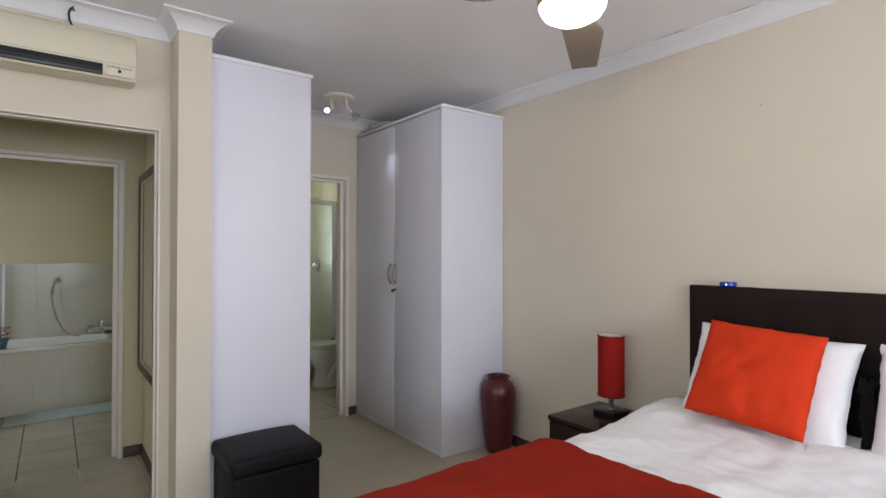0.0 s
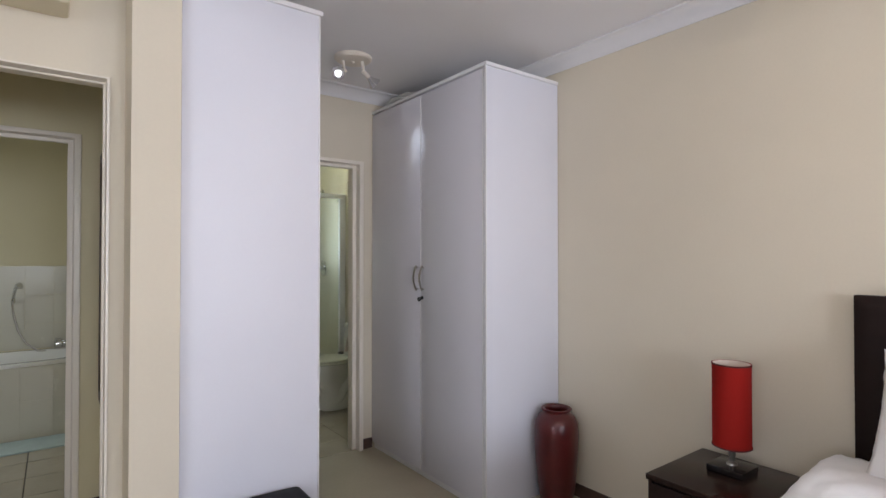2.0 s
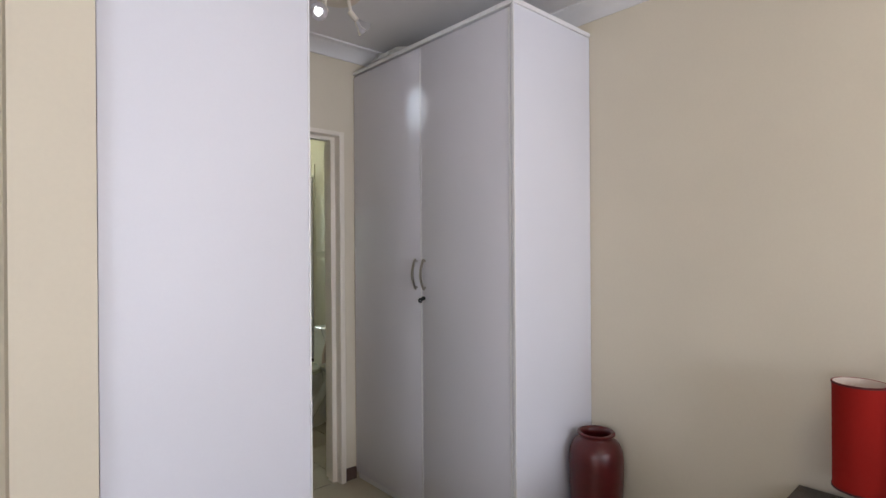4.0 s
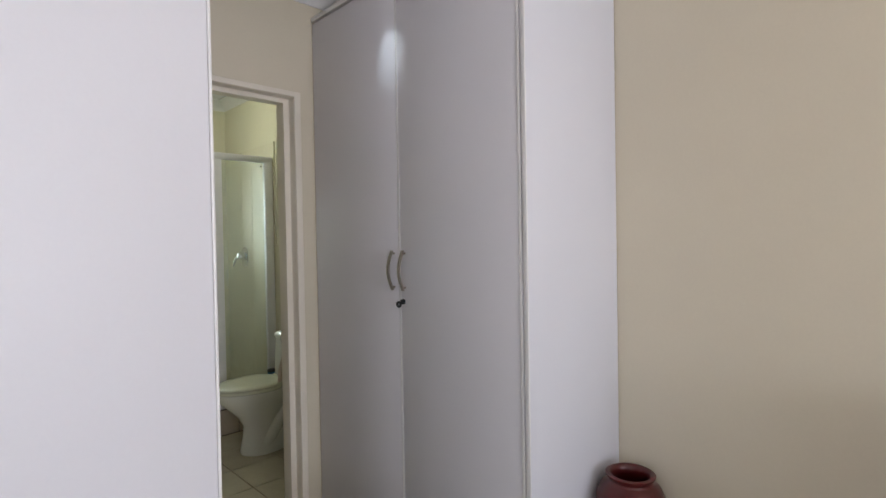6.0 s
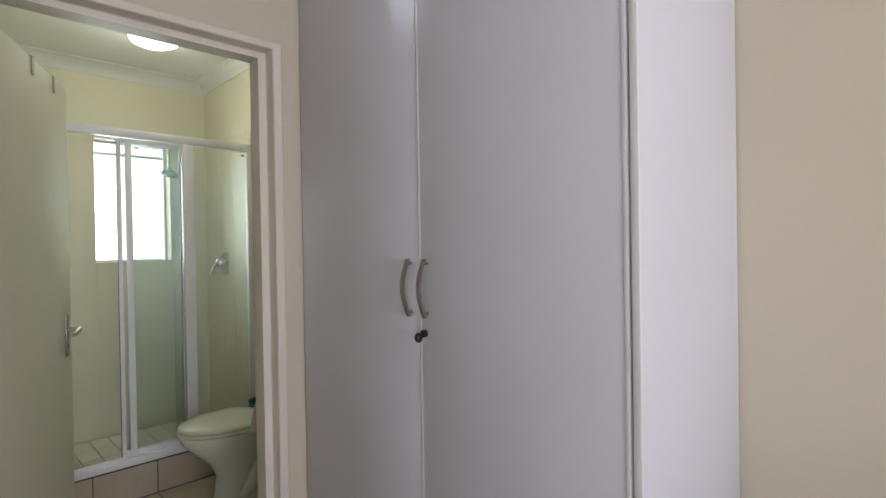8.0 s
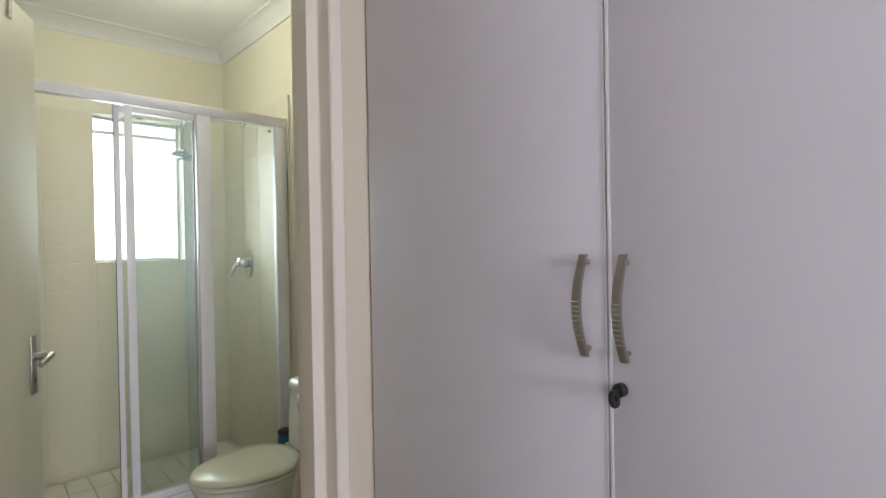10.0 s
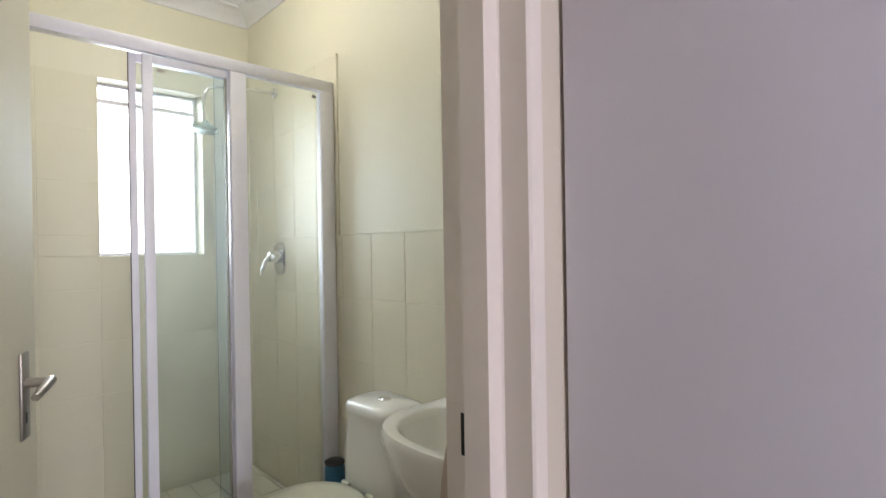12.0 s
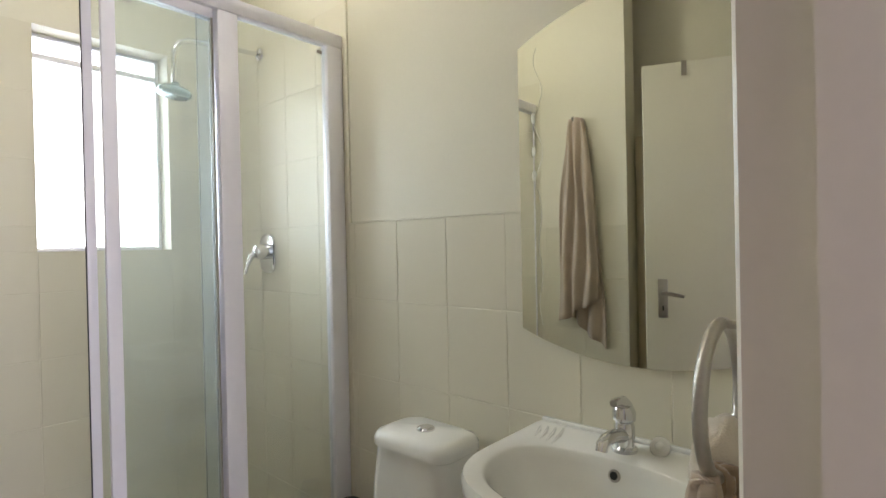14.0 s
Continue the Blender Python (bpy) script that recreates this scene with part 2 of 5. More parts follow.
def lathe(bm, profile, n=32, m=None, cap=True):
    """A turned body from (radius, height) rows."""
    m = m or Matrix()
    rings = []
    for r, z in profile:
        rings.append([bm.verts.new(m @ Vector((r * math.cos(2 * math.pi * i / n), r * math.sin(2 * math.pi * i / n), z))) for i in range(n)])
    for a, b in zip(rings, rings[1:]):
        for i in range(n):
            bm.faces.new((a[i], a[(i + 1) % n], b[(i + 1) % n], b[i]))
    if cap:
        bm.faces.new(rings[0][::-1])
        bm.faces.new(rings[-1])
    return bm


def loft(bm, rings, cap0=True, cap1=True, closed=True):
    """Skin through rings of equal length."""
    rr = [[bm.verts.new(p) for p in ring] for ring in rings]
    n = len(rr[0])
    for a, b in zip(rr, rr[1:]):
        for i in range(n if closed else n - 1):
            bm.faces.new((a[i], a[(i + 1) % n], b[(i + 1) % n], b[i]))
    if cap0 and closed:
        bm.faces.new(rr[0][::-1])
    if cap1 and closed:
        bm.faces.new(rr[-1])
    return bm


def tube(bm, pts, r, n=10, cap=True):
    """A round bar along a line of points; r is one radius or one for each point."""
    pts = [Vector(p) for p in pts]
    rings = []
    up = None
    for i, p in enumerate(pts):
        d = (pts[min(i + 1, len(pts) - 1)] - pts[max(i - 1, 0)]).normalized()
        if up is None:
            up = d.orthogonal().normalized()
        up = (up - d * up.dot(d)).normalized()
        side = d.cross(up)
        rad = r[i] if isinstance(r, (list, tuple)) else r
        rings.append([p + rad * (math.cos(2 * math.pi * k / n) * up + math.sin(2 * math.pi * k / n) * side) for k in range(n)])
    return loft(bm, rings, cap, cap)


def sweep(bm, line, profile, inward=1):
    """A moulding along a polyline in plan, mitred at its corners. profile: rows of (distance from the wall, height)."""
    line = [Vector(p) for p in line]
    rings = []
    for i, p in enumerate(line):
        da = (p - line[i - 1]).normalized() if i else None
        db = (line[i + 1] - p).normalized() if i + 1 < len(line) else None
        da, db = da or db, db or da
        na, nb = Vector((-da.y, da.x)) * inward, Vector((-db.y, db.x)) * inward
        k = (na + nb) / (1 + na.dot(nb))
        rings.append([(p.x + k.x * d, p.y + k.y * d, z) for d, z in profile])
    return loft(bm, rings)


def part(name, bm, material, parent=None, label="", smooth=True, angle=35):
    """Links a bmesh as one mesh object, under a thing or a part if there is one."""
    bmesh.ops.recalc_face_normals(bm, faces=bm.faces)
    me = bpy.data.meshes.new(name)
    bm.to_mesh(me)
    bm.free()
    if smooth:
        me.shade_smooth()
        me.set_sharp_from_angle(angle=radians(angle))
    me.materials.append(material)
    ob = new(name, me)
    if parent is not None:
        ob.parent = parent
        w = Matrix()
        p = parent
        while p is not None:
            w = p.matrix_basis @ w
            p = p.parent if p.parent is not None and p.type == "EMPTY" else None
        if parent.type == "EMPTY":
            ob.matrix_parent_inverse = parent.matrix_basis.inverted()
    if label:
        tagged(ob, label)
    return ob


def thing(name, at, label, category, group=""):
    e = new(name)
    e.empty_display_size = 0.05
    e.location = at
    return tagged(e, label, category, group)


def B():
    return bmesh.new()


def bx(*a, **k):
    return box(B(), *a, **k)


def structure(name, bm, material, label, category, smooth=False):
    return tagged(part(name, bm, material, None, "", smooth), label, category, kind="structure")


def boxes(rows, bevel=0.0):
    bm = B()
    for r in rows:
        box(bm, *r, bevel=bevel)
    return bm


# ---- setting ----
H = 2.60          # bedroom ceiling
HE = 2.63         # ensuite ceiling
XE = 2.866        # bedroom east wall
XT = 2.819        # ensuite east wall, behind its tiles
YD = 4.342        # face of the wall with the ensuite door
YR = 4.464        # its ensuite side
YA = 3.234        # face of the wall with the air conditioner
YF = 6.760        # far wall of the two bathrooms
XW = 1.495        # ensuite west wall beside the shower

structure("floor", boxes([(-2.1, 2.98, -2.6, 4.36, -0.1, 0.0)]), FLOOR, "smooth cream tiled bedroom floor", "floor")
structure("ceiling", boxes([(-2.1, 2.98, -2.6, 4.36, H, H + 0.1)]), CEIL, "flat white painted plaster ceiling", "ceiling")
structure("ceiling_ensuite", boxes([(0.8, 2.98, 4.36, 7.0, HE, HE + 0.1)]), CEIL, "flat white painted ensuite ceiling", "ceiling")
structure("ceiling_bathroom", boxes([(-1.6, 0.8, 4.36, 7.0, HE, HE + 0.1)]), CEIL, "flat white painted bathroom ceiling", "ceiling")
structure("wall_east", boxes([(XE, 2.98, -2.6, YD, 0, H)]), WALL, "cream painted plaster wall behind the bed", "wall")
structure("wall_ensuite_east", boxes([(XT, 2.98, YD + 0.002, 7.0, 0, HE)]), WALL_ENS, "pale cream painted ensuite wall above tiles", "wall")
structure("wall_door", boxes([(0.772, 1.333, YD, YR, 0, H), (2.197, XT, YD, YR, 0, H), (1.333, 2.197, YD, YR, 2.078, H)]), WALL, "cream painted wall around the ensuite doorway", "wall")
structure("wall_air_conditioner", boxes([(-2.1, -0.39, YA, YA + 0.1, 0, H), (-0.39, 0.565, YA, YA + 0.1, 2.052, H), (0.565, 0.64, YA, YA + 0.1, 0, H)]), WALL, "cream painted wall around the hall doorway", "wall")
structure("wall_pier", boxes([(0.616, 0.772, 3.031, YA, 0, H)]), WALL, "cream painted pier beside the wardrobe", "wall")
structure("wall_hall", boxes([(0.64, 0.772, YA, 4.55, 0, H)]), WALL_HALL, "cream painted hall side wall", "wall")
structure("wall_bathroom_door", boxes([(-1.6, -0.36, 4.413, 4.52, 0, H), (-0.36, 0.520, 4.413, 4.52, 2.05, H), (0.520, 0.64, 4.413, 4.52, 0, H)]), WALL_HALL, "cream painted wall around the bathroom doorway", "wall")
structure("wall_hall_west", boxes([(-2.1, -0.85, YA + 0.1, 4.413, 0, H)]), WALL_HALL, "cream painted hall wall", "wall")
structure("wall_bathroom_east", boxes([(0.72, 0.8, 4.55, 7.0, 0, HE)]), WALL_HALL, "cream painted bathroom wall", "wall")
structure("wall_bathroom_north", boxes([(-1.6, 0.72, YF + 0.008, 7.0, 0, HE)]), WALL_HALL, "cream painted bathroom wall above tiles", "wall")
structure("wall_bathroom_west", boxes([(-1.6, -1.5, 4.52, 5.3, 0, HE), (-1.6, -1.5, 6.2, YF, 0, HE), (-1.6, -1.5, 5.3, 6.2, 0, 1.15), (-1.6, -1.5, 5.3, 6.2, 2.05, HE)]), WALL_HALL, "cream painted bathroom window wall", "wall")
structure("wall_ensuite_north", boxes([(0.8, 2.098, YF, 6.95, 0, HE), (2.566, XT, YF, 6.95, 0, HE), (2.098, 2.566, YF, 6.95, 0, 1.288), (2.098, 2.566, YF, 6.95, 2.13, HE)]), WALL_ENS, "pale cream painted ensuite window wall", "wall")
structure("wall_ensuite_west", boxes([(XW - 0.11, XW, 5.37, YF, 0, HE)]), WALL_ENS, "pale cream painted wall beside the shower", "wall")
structure("wall_ensuite_recess", boxes([(0.8, 1.22, YR, YF, 0, HE)]), WALL_ENS, "pale cream painted recess wall behind the door", "wall")
structure("wall_south", boxes([(-2.1, -0.25, -2.72, -2.6, 0, H), (2.05, 2.98, -2.72, -2.6, 0, H), (-0.25, 2.05, -2.72, -2.6, 0, 1.0), (-0.25, 2.05, -2.72, -2.6, 2.2, H)]), WALL, "cream painted bedroom window wall", "wall")
structure("wall_west", boxes([(-2.22, -2.1, -2.72, -0.55, 0, H), (-2.22, -2.1, 1.35, 3.34, 0, H), (-2.22, -2.1, -0.55, 1.35, 2.12, H), (-2.22, -2.1, -0.55, 1.35, 0, 1.0)]), WALL, "cream painted bedroom wall, out of view, around the added side window", "wall")

# cornices
COVE = [(0, H - 0.082), (0.008, H - 0.082), (0.010, H - 0.070), (0.022, H - 0.048), (0.044, H - 0.026), (0.066, H - 0.014), (0.078, H - 0.010), (0.080, H - 0.001), (0, H - 0.001)]
structure("cornice", sweep(B(), [(XE, -2.6), (XE, YD), (0.772, YD), (0.772, 3.031), (0.616, 3.031), (0.616, YA), (-2.1, YA)], COVE), CORN, "white coved plaster cornice around the bedroom", "cornice", True)
COVE_E = [(d * 1.05, z + HE - H) for d, z in COVE]
structure("cornice_ensuite", sweep(B(), [(XT, YR), (XT, YF), (XW, YF), (XW, 5.37)], COVE_E), CORN, "white coved plaster cornice around the ensuite", "cornice", True)

for _y0, _n in ((1.57, 10), (1.24, 8)):
    part("crack", tube(B(), [(2.784 + 0.002 * math.sin(_y0 + i * 0.9), _y0 + 0.024 * i, 2.5990) for i in range(_n)], [0.0003 + 0.0008 * math.sin(math.pi * i / (_n - 1)) for i in range(_n)], 6), DARKFRAME, bpy.data.objects["cornice"], "thin dark crack along the cornice")
tagged(part("nail", lathe(B(), [(0.004, 0), (0.004, 0.003), (0.001, 0.004)], 10, pose(2.866, 1.273, 2.14, 0, -90, 0)), STEEL), "small steel nail in the bare bedroom wall", "nail")

# skirtings
SKP = [(0, 0), (0.014, 0), (0.014, 0.062), (0.009, 0.070), (0, 0.070)]
for _n, _line in (("baseboard_east", [(XE, -2.6), (XE, 3.07)]), ("baseboard_door", [(2.279, YD), (2.200, YD)]),
                  ("baseboard_hall", [(0.64, YA + 0.12), (0.64, 4.413), (0.524, 4.413)]), ("baseboard_air_conditioner", [(0.616, 3.031), (0.616, YA), (0.57, YA)])):
    structure(_n, sweep(B(), _line, SKP), SKIRT, "dark brown wooden skirting board", "skirting board", True)


def steel_frame(name, x0, x1, y0, y1, top, label, k=1.0):
    """A pressed steel door frame round an opening: face, stepped reveal and door rebate."""
    prof = [(0.0, y0), (0.0, y0 - 0.012), (0.004, y0 - 0.015), (0.029, y0 - 0.015), (0.033, y0 - 0.011), (0.033, y0 + 0.036), (0.036, y0 + 0.039), (0.047, y0 + 0.039), (0.060, y0 + 0.042),
            (0.060, y1 - 0.045), (0.043, y1 - 0.045), (0.043, y1 + 0.011), (0.039, y1 + 0.015), (0.004, y1 + 0.015), (0.0, y1 + 0.012), (0.0, y1)]
    bm = B()
    prof = [(u * k, y) for u, y in prof]
    rings = []
    for cx, cz, sx, sz in ((x0, 0.0, 1, 0), (x0, top, 1, -0.78), (x1, top, -1, -0.78), (x1, 0.0, -1, 0)):
        rings.append([(cx + sx * u, y, cz + sz * u) for u, y in prof])
    loft(bm, rings)
    return structure(name, bm, FRAME, label, "door frame", True)


frame_ensuite = steel_frame("door_frame_1", 1.331, 2.199, 4.328, YR, 2.08, "cream enamelled pressed steel door frame")
frame_hall = steel_frame("door_frame_2", -0.392, 0.567, YA, YA + 0.1, 2.054, "cream enamelled steel frame of the hall doorway", 0.3)
frame_bath = steel_frame("door_frame_3", -0.362, 0.522, 4.413, 4.52, 2.06, "cream enamelled steel frame of the bathroom doorway")


def window(name, x0, x1, y0, z0, z1, split, label, side="y", t=0.028):
    """A slim steel window with a fixed pane and a top vent."""
    def b(bm, a0, a1, d0, d1, c0, c1):
        box(bm, a0, a1, d0, d1, c0, c1, bevel=0.003, seg=1) if side == "y" else box(bm, d0, d1, a0, a1, c0, c1, bevel=0.003, seg=1)
    bm = B()
    for r in ((x0, x0 + t, z0, z1), (x1 - t, x1, z0, z1), (x0 + t, x1 - t, z0, z0 + t), (x0 + t, x1 - t, z1 - t, z1)):
        b(bm, r[0], r[1], y0, y0 + 0.035, r[2], r[3])
    w = structure(name, bm, ALU, label, "window", True)
    bm = B()
    for s in split:
        if s[0] == "h":
            b(bm, x0 + t, x1 - t, y0 + 0.004, y0 + 0.03, s[1] - 0.011, s[1] + 0.011)
        else:
            b(bm, s[1] - 0.011, s[1] + 0.011, y0 + 0.004, y0 + 0.03, z0 + t, z1 - t)
    part("glazing_bar", bm, ALU, w)
    bm = B()
    b(bm, x0 + t, x1 - t, y0 + 0.015, y0 + 0.019, z0 + t, z1 - t)
    p = part("pane", bm, PANE, w, smooth=False)
    p.visible_shadow = False
    return w


window("window_1", 2.098, 2.566, 6.86, 1.288, 2.13, [("h", 2.045)], "white steel ensuite window above the shower, overexposed daylight", t=0.013)
window("window_2", -0.25, 2.05, -2.69, 1.0, 2.2, [("v", 0.5), ("v", 1.3)], "white framed bedroom window")
# unseen opening, added to hold the side fill lamp
window("window_4", -0.55, 1.35, -2.19, 1.0, 2.12, [("v", 0.4)], "unseen white framed side window added for fill light", side="x")
window("window_3", 5.3, 6.2, -1.57, 1.15, 2.05, [("v", 5.75)], "white framed bathroom window", side="x")


# ---- bedroom things ----
def bow_handle(x, y, z0, z1, parent, name="handle"):
    """A flat bowed steel bar that stands off a door which faces -x."""
    bm = B()
    rings = []
    for i in range(17):
        t = i / 16
        z = z0 + (z1 - z0) * t
        out = 0.012 + 0.022 * math.sin(math.pi * t)
        w = 0.0055 + 0.001 * math.sin(math.pi * t)
        rings.append([(x - out - 0.0035, y - w, z), (x - out - 0.0035, y + w, z), (x - out + 0.0035, y + w, z), (x - out + 0.0035, y - w, z)])
    loft(bm, rings)
    for z in (z0 + 0.012, z1 - 0.012):
        tube(bm, [(x + 0.001, y, z), (x - 0.017, y, z)], 0.0045, 10)
    h = part(name, bm, STEEL, parent, "bowed brushed steel bar handle")
    bm = B()
    for k in range(9):
        z = z0 + 0.028 + 0.0075 * k
        out = 0.012 + 0.022 * math.sin(math.pi * (z - z0) / (z1 - z0)) + 0.0034
        tube(bm, [(x - out, y - 0.0058, z), (x - out, y + 0.0058, z)], 0.0011, 6)
    tagged(part("rib", bm, CHROME, parent, "fine grip ribs on the handle"), kind="stuff")
    return h


def wardrobe(x_front, x_back, y0, y1, top, seam, label, flip=False):
    """A tall melamine wardrobe with two doors; its doors face -x, or +x if flip."""
    s = -1 if flip else 1
    w = thing("wardrobe", ((x_front + x_back) / 2, (y0 + y1) / 2, 0), label, "wardrobe", "bedroom wardrobes")
    t = 0.018
    xi0, xi1 = sorted((x_front + s * 0.022, x_back - s * 0.004))
    bm = B()
    box(bm, xi0, xi1, y1 - t, y1, 0, top - t, bevel=0.0015, seg=1)
    box(bm, xi0 + 0.002, xi1, y0 + t, y1 - t, 0.06, 0.078)
    bk0, bk1 = sorted((x_back - s * 0.014, x_back - s * 0.006))
    box(bm, bk0, bk1, y0 + t, y1 - t, 0.078, top - t)
    part("body", bm, MELAMINE, w)
    f0, f1 = sorted((x_front + s * 0.004, x_back - s * 0.002))
    part("side_panel", bx(f0, f1, y0, y0 + t - 0.001, 0, top - t, bevel=0.002), MELAMINE, w)
    g0, g1 = sorted((x_front + s * 0.0035, x_front - s * 0.003))
    part("panel_edging", bx(g0, g1, y0 - 0.0012, y0 + t - 0.002, 0.0, top - t, bevel=0.0022), EDGING, w, "pale rounded edge strip of the side panel")
    tp0, tp1 = sorted((x_front - s * (0.013 if flip else 0.004), x_back - s * 0.002))
    part("top_panel", bx(tp0, tp1, y0 - 0.006, y1, top - t + 0.001, top + 0.004, bevel=0.002), EDGING, w)
    pl0, pl1 = sorted((x_front + s * 0.012, x_front + s * 0.022))
    part("plinth", bx(pl0, pl1, y0 + t, y1 - t, 0.0, 0.036, bevel=0.0015, seg=1), EDGING, w)
    for d0, d1, hy in ((y0 + t + 0.0025, seam - 0.0025, seam - 0.033), (seam + 0.0025, y1 - 0.004, seam + 0.034)):
        p0, p1 = sorted((x_front, x_front + s * 0.018))
        dr = part("door", bx(p0, p1, d0, d1, 0.040, top - t - 0.009, bevel=0.0018), MELAMINE_DOOR, w)
        if d0 < seam and d1 < seam:
            h0, h1 = sorted((x_front - s * 0.0022, x_front + s * 0.014))
            part("hinge_edge", bx(h0, h1, d0 + 0.0015, d0 + 0.0120, 0.042, top - t - 0.011, bevel=0.002), EDGING, dr, "pale edge strip on the hinge side")
        if not flip:
            bow_handle(x_front, hy, 1.176, 1.336, dr)
            edge = seam - 0.0025 if d1 < seam else seam + 0.0025
            e0, e1 = (edge - 0.0035, edge + 0.0008) if d1 < seam else (edge - 0.0008, edge + 0.0012)
            part("edge_strip", bx(p0 - 0.0014, p1 - 0.004, e0, e1, 0.042, top - t - 0.011), EDGING, dr, "pale grey edge strip along the door")
    return w


w_right = wardrobe(2.280, XE - 0.002, 3.074, YD - 0.003, 2.455, 3.703, "tall white two-door wardrobe with bowed steel handles")
_bm = lathe(B(), [(0.0105, 0), (0.0105, 0.010), (0.008, 0.012)], 20, pose(2.280, 3.682, 1.132, 0, -90, 0))
_lock = part("lock", _bm, BLACK, w_right, "black round lock with its key")
_bm = box(B(), 2.262, 2.271, 3.6805, 3.6835, 1.129, 1.135)
lathe(_bm, [(0.0045, -0.0025), (0.0125, -0.0030), (0.0135, 0.0), (0.0125, 0.0030), (0.0045, 0.0025), (0.0045, -0.0025)], 24, pose(2.252, 3.679, 1.124, 78, 18, 0), cap=False)
part("key", _bm, BLACK, _lock, "black key with a round bow")
w_left = wardrobe(1.316, 0.776, 3.062, YD - 0.003, 2.448, 3.70, "tall white wardrobe, its plain side panel facing the bedroom", flip=True)

# wrapped bundle on the wardrobe
_bm = B()
bmesh.ops.create_icosphere(_bm, subdivisions=4, radius=1)
for v in _bm.verts:
    n3 = noise.noise(v.co * 2.3) * 0.35 + noise.noise(v.co * 6) * 0.12
    v.co *= 1 + n3
    v.co = Vector((2.40 + v.co.x * 0.09, 4.08 + v.co.y * 0.19, max(2.4605, 2.495 + v.co.z * 0.045)))
tagged(part("plastic_bundle", _bm, PAINT_BUNDLE), "crumpled clear plastic bundle lying on the wardrobe", "plastic bag")

# tall vase
_v = thing("floor_vase", (2.702, 2.948, 0), "tall oxblood red glazed ceramic floor vase", "vase")
_prof = [(0.0803, 0), (0.0877, 0.006), (0.1006, 0.07), (0.1134, 0.18), (0.1220, 0.30), (0.1252, 0.40), (0.1209, 0.455), (0.1049, 0.490), (0.0835, 0.507), (0.0749, 0.514), (0.0760, 0.522), (0.0856, 0.529), (0.0867, 0.536), (0.0792, 0.540),
         (0.0685, 0.536), (0.0642, 0.520), (0.0663, 0.50), (0.1017, 0.46), (0.1070, 0.30), (0.0856, 0.03)]
_prof = [(r * 0.985, z) for r, z in _prof]
part("body", lathe(B(), _prof, 48, pose(2.697, 2.948, 0)), VASE, _v, angle=60)

# nightstand
_n = thing("nightstand", (2.6, 1.945, 0), "dark wenge bedside table with drawer beside the bed", "bedside table")
part("tabletop", bx(2.358, 2.826, 1.71, 2.182, 0.483, 0.507, bevel=0.003), WENGE_TOP, _n)
part("body", boxes([(2.368, 2.822, 1.716, 1.734, 0.0, 0.482), (2.368, 2.822, 2.158, 2.176, 0.0, 0.482), (2.804, 2.822, 1.734, 2.158, 0.04, 0.482), (2.375, 2.804, 1.734, 2.158, 0.04, 0.058)]), WENGE, _n)
for z0, z1 in ((0.270, 0.476), (0.060, 0.266)):
    _dr = part("drawer", bx(2.356, 2.374, 1.738, 2.154, z0, z1, bevel=0.002), WENGE, _n)
    _bm = tube(B(), [(2.357, 1.88 + 0.013 * i, (z0 + z1) / 2 + 0.012 - 0.012 * math.sin(math.pi * i / 10)) if 0 < i < 10 else (2.357, 1.88 + 0.013 * i, (z0 + z1) / 2 + 0.012) for i in range(11)], 0.005)
    for v in _bm.verts:
        k = (v.co.y - 1.945) / 0.065
        v.co.x -= 0.022 * max(0, 1 - k * k)
    part("handle", _bm, CHROME, _dr, "chrome bow handle")

# table lamp
LX, LY, LZ = 2.655, 1.974, 0.5075
_l = thing("table_lamp", (LX, LY, LZ), "red fabric cylinder table lamp on dark square base", "table lamp")
part("base", bx(LX - 0.072, LX + 0.072, LY - 0.072, LY + 0.072, LZ, LZ + 0.030, bevel=0.004), GLOSSY_BLACK, _l, "glossy black square base")
part("stem", lathe(B(), [(0.022, 0.029), (0.020, 0.036), (0.011, 0.042), (0.011, 0.060), (0.014, 0.066), (0.014, 0.16), (0.010, 0.165)], 20, pose(LX, LY, LZ)), STEEL, _l)
R0, S0, S1 = 0.073, 0.612, 0.954
part("shade", lathe(B(), [(R0, S0), (R0 + 0.001, S0 + 0.006), (R0, S0 + 0.01), (R0, S1 - 0.01), (R0 + 0.001, S1 - 0.006), (R0, S1), (R0 - 0.002, S1), (R0 - 0.002, S0), (R0, S0)], 48, pose(LX, LY, 0), cap=False), SHADE, _l)
part("lining", lathe(B(), [(R0 - 0.003, S0 + 0.002), (R0 - 0.003, S1 - 0.001)], 48, pose(LX, LY, 0), cap=False), LINING, _l)
_bm = B()
for k in range(3):
    a = radians(120 * k + 20)
    tube(_bm, [(LX, LY, LZ + 0.16), (LX + (R0 - 0.004) * math.cos(a), LY + (R0 - 0.004) * math.sin(a), LZ + 0.165)], 0.0018, 6)
part("spider", _bm, STEEL, _l)
for _z in (S0, S1 - 0.007):
    part("trim", lathe(B(), [(R0 + 0.0005, _z), (R0 + 0.0022, _z + 0.001), (R0 + 0.0022, _z + 0.006), (R0 + 0.0005, _z + 0.007)], 48, pose(LX, LY, 0), cap=False), TRIM_RED, _l, "dark red trim band")

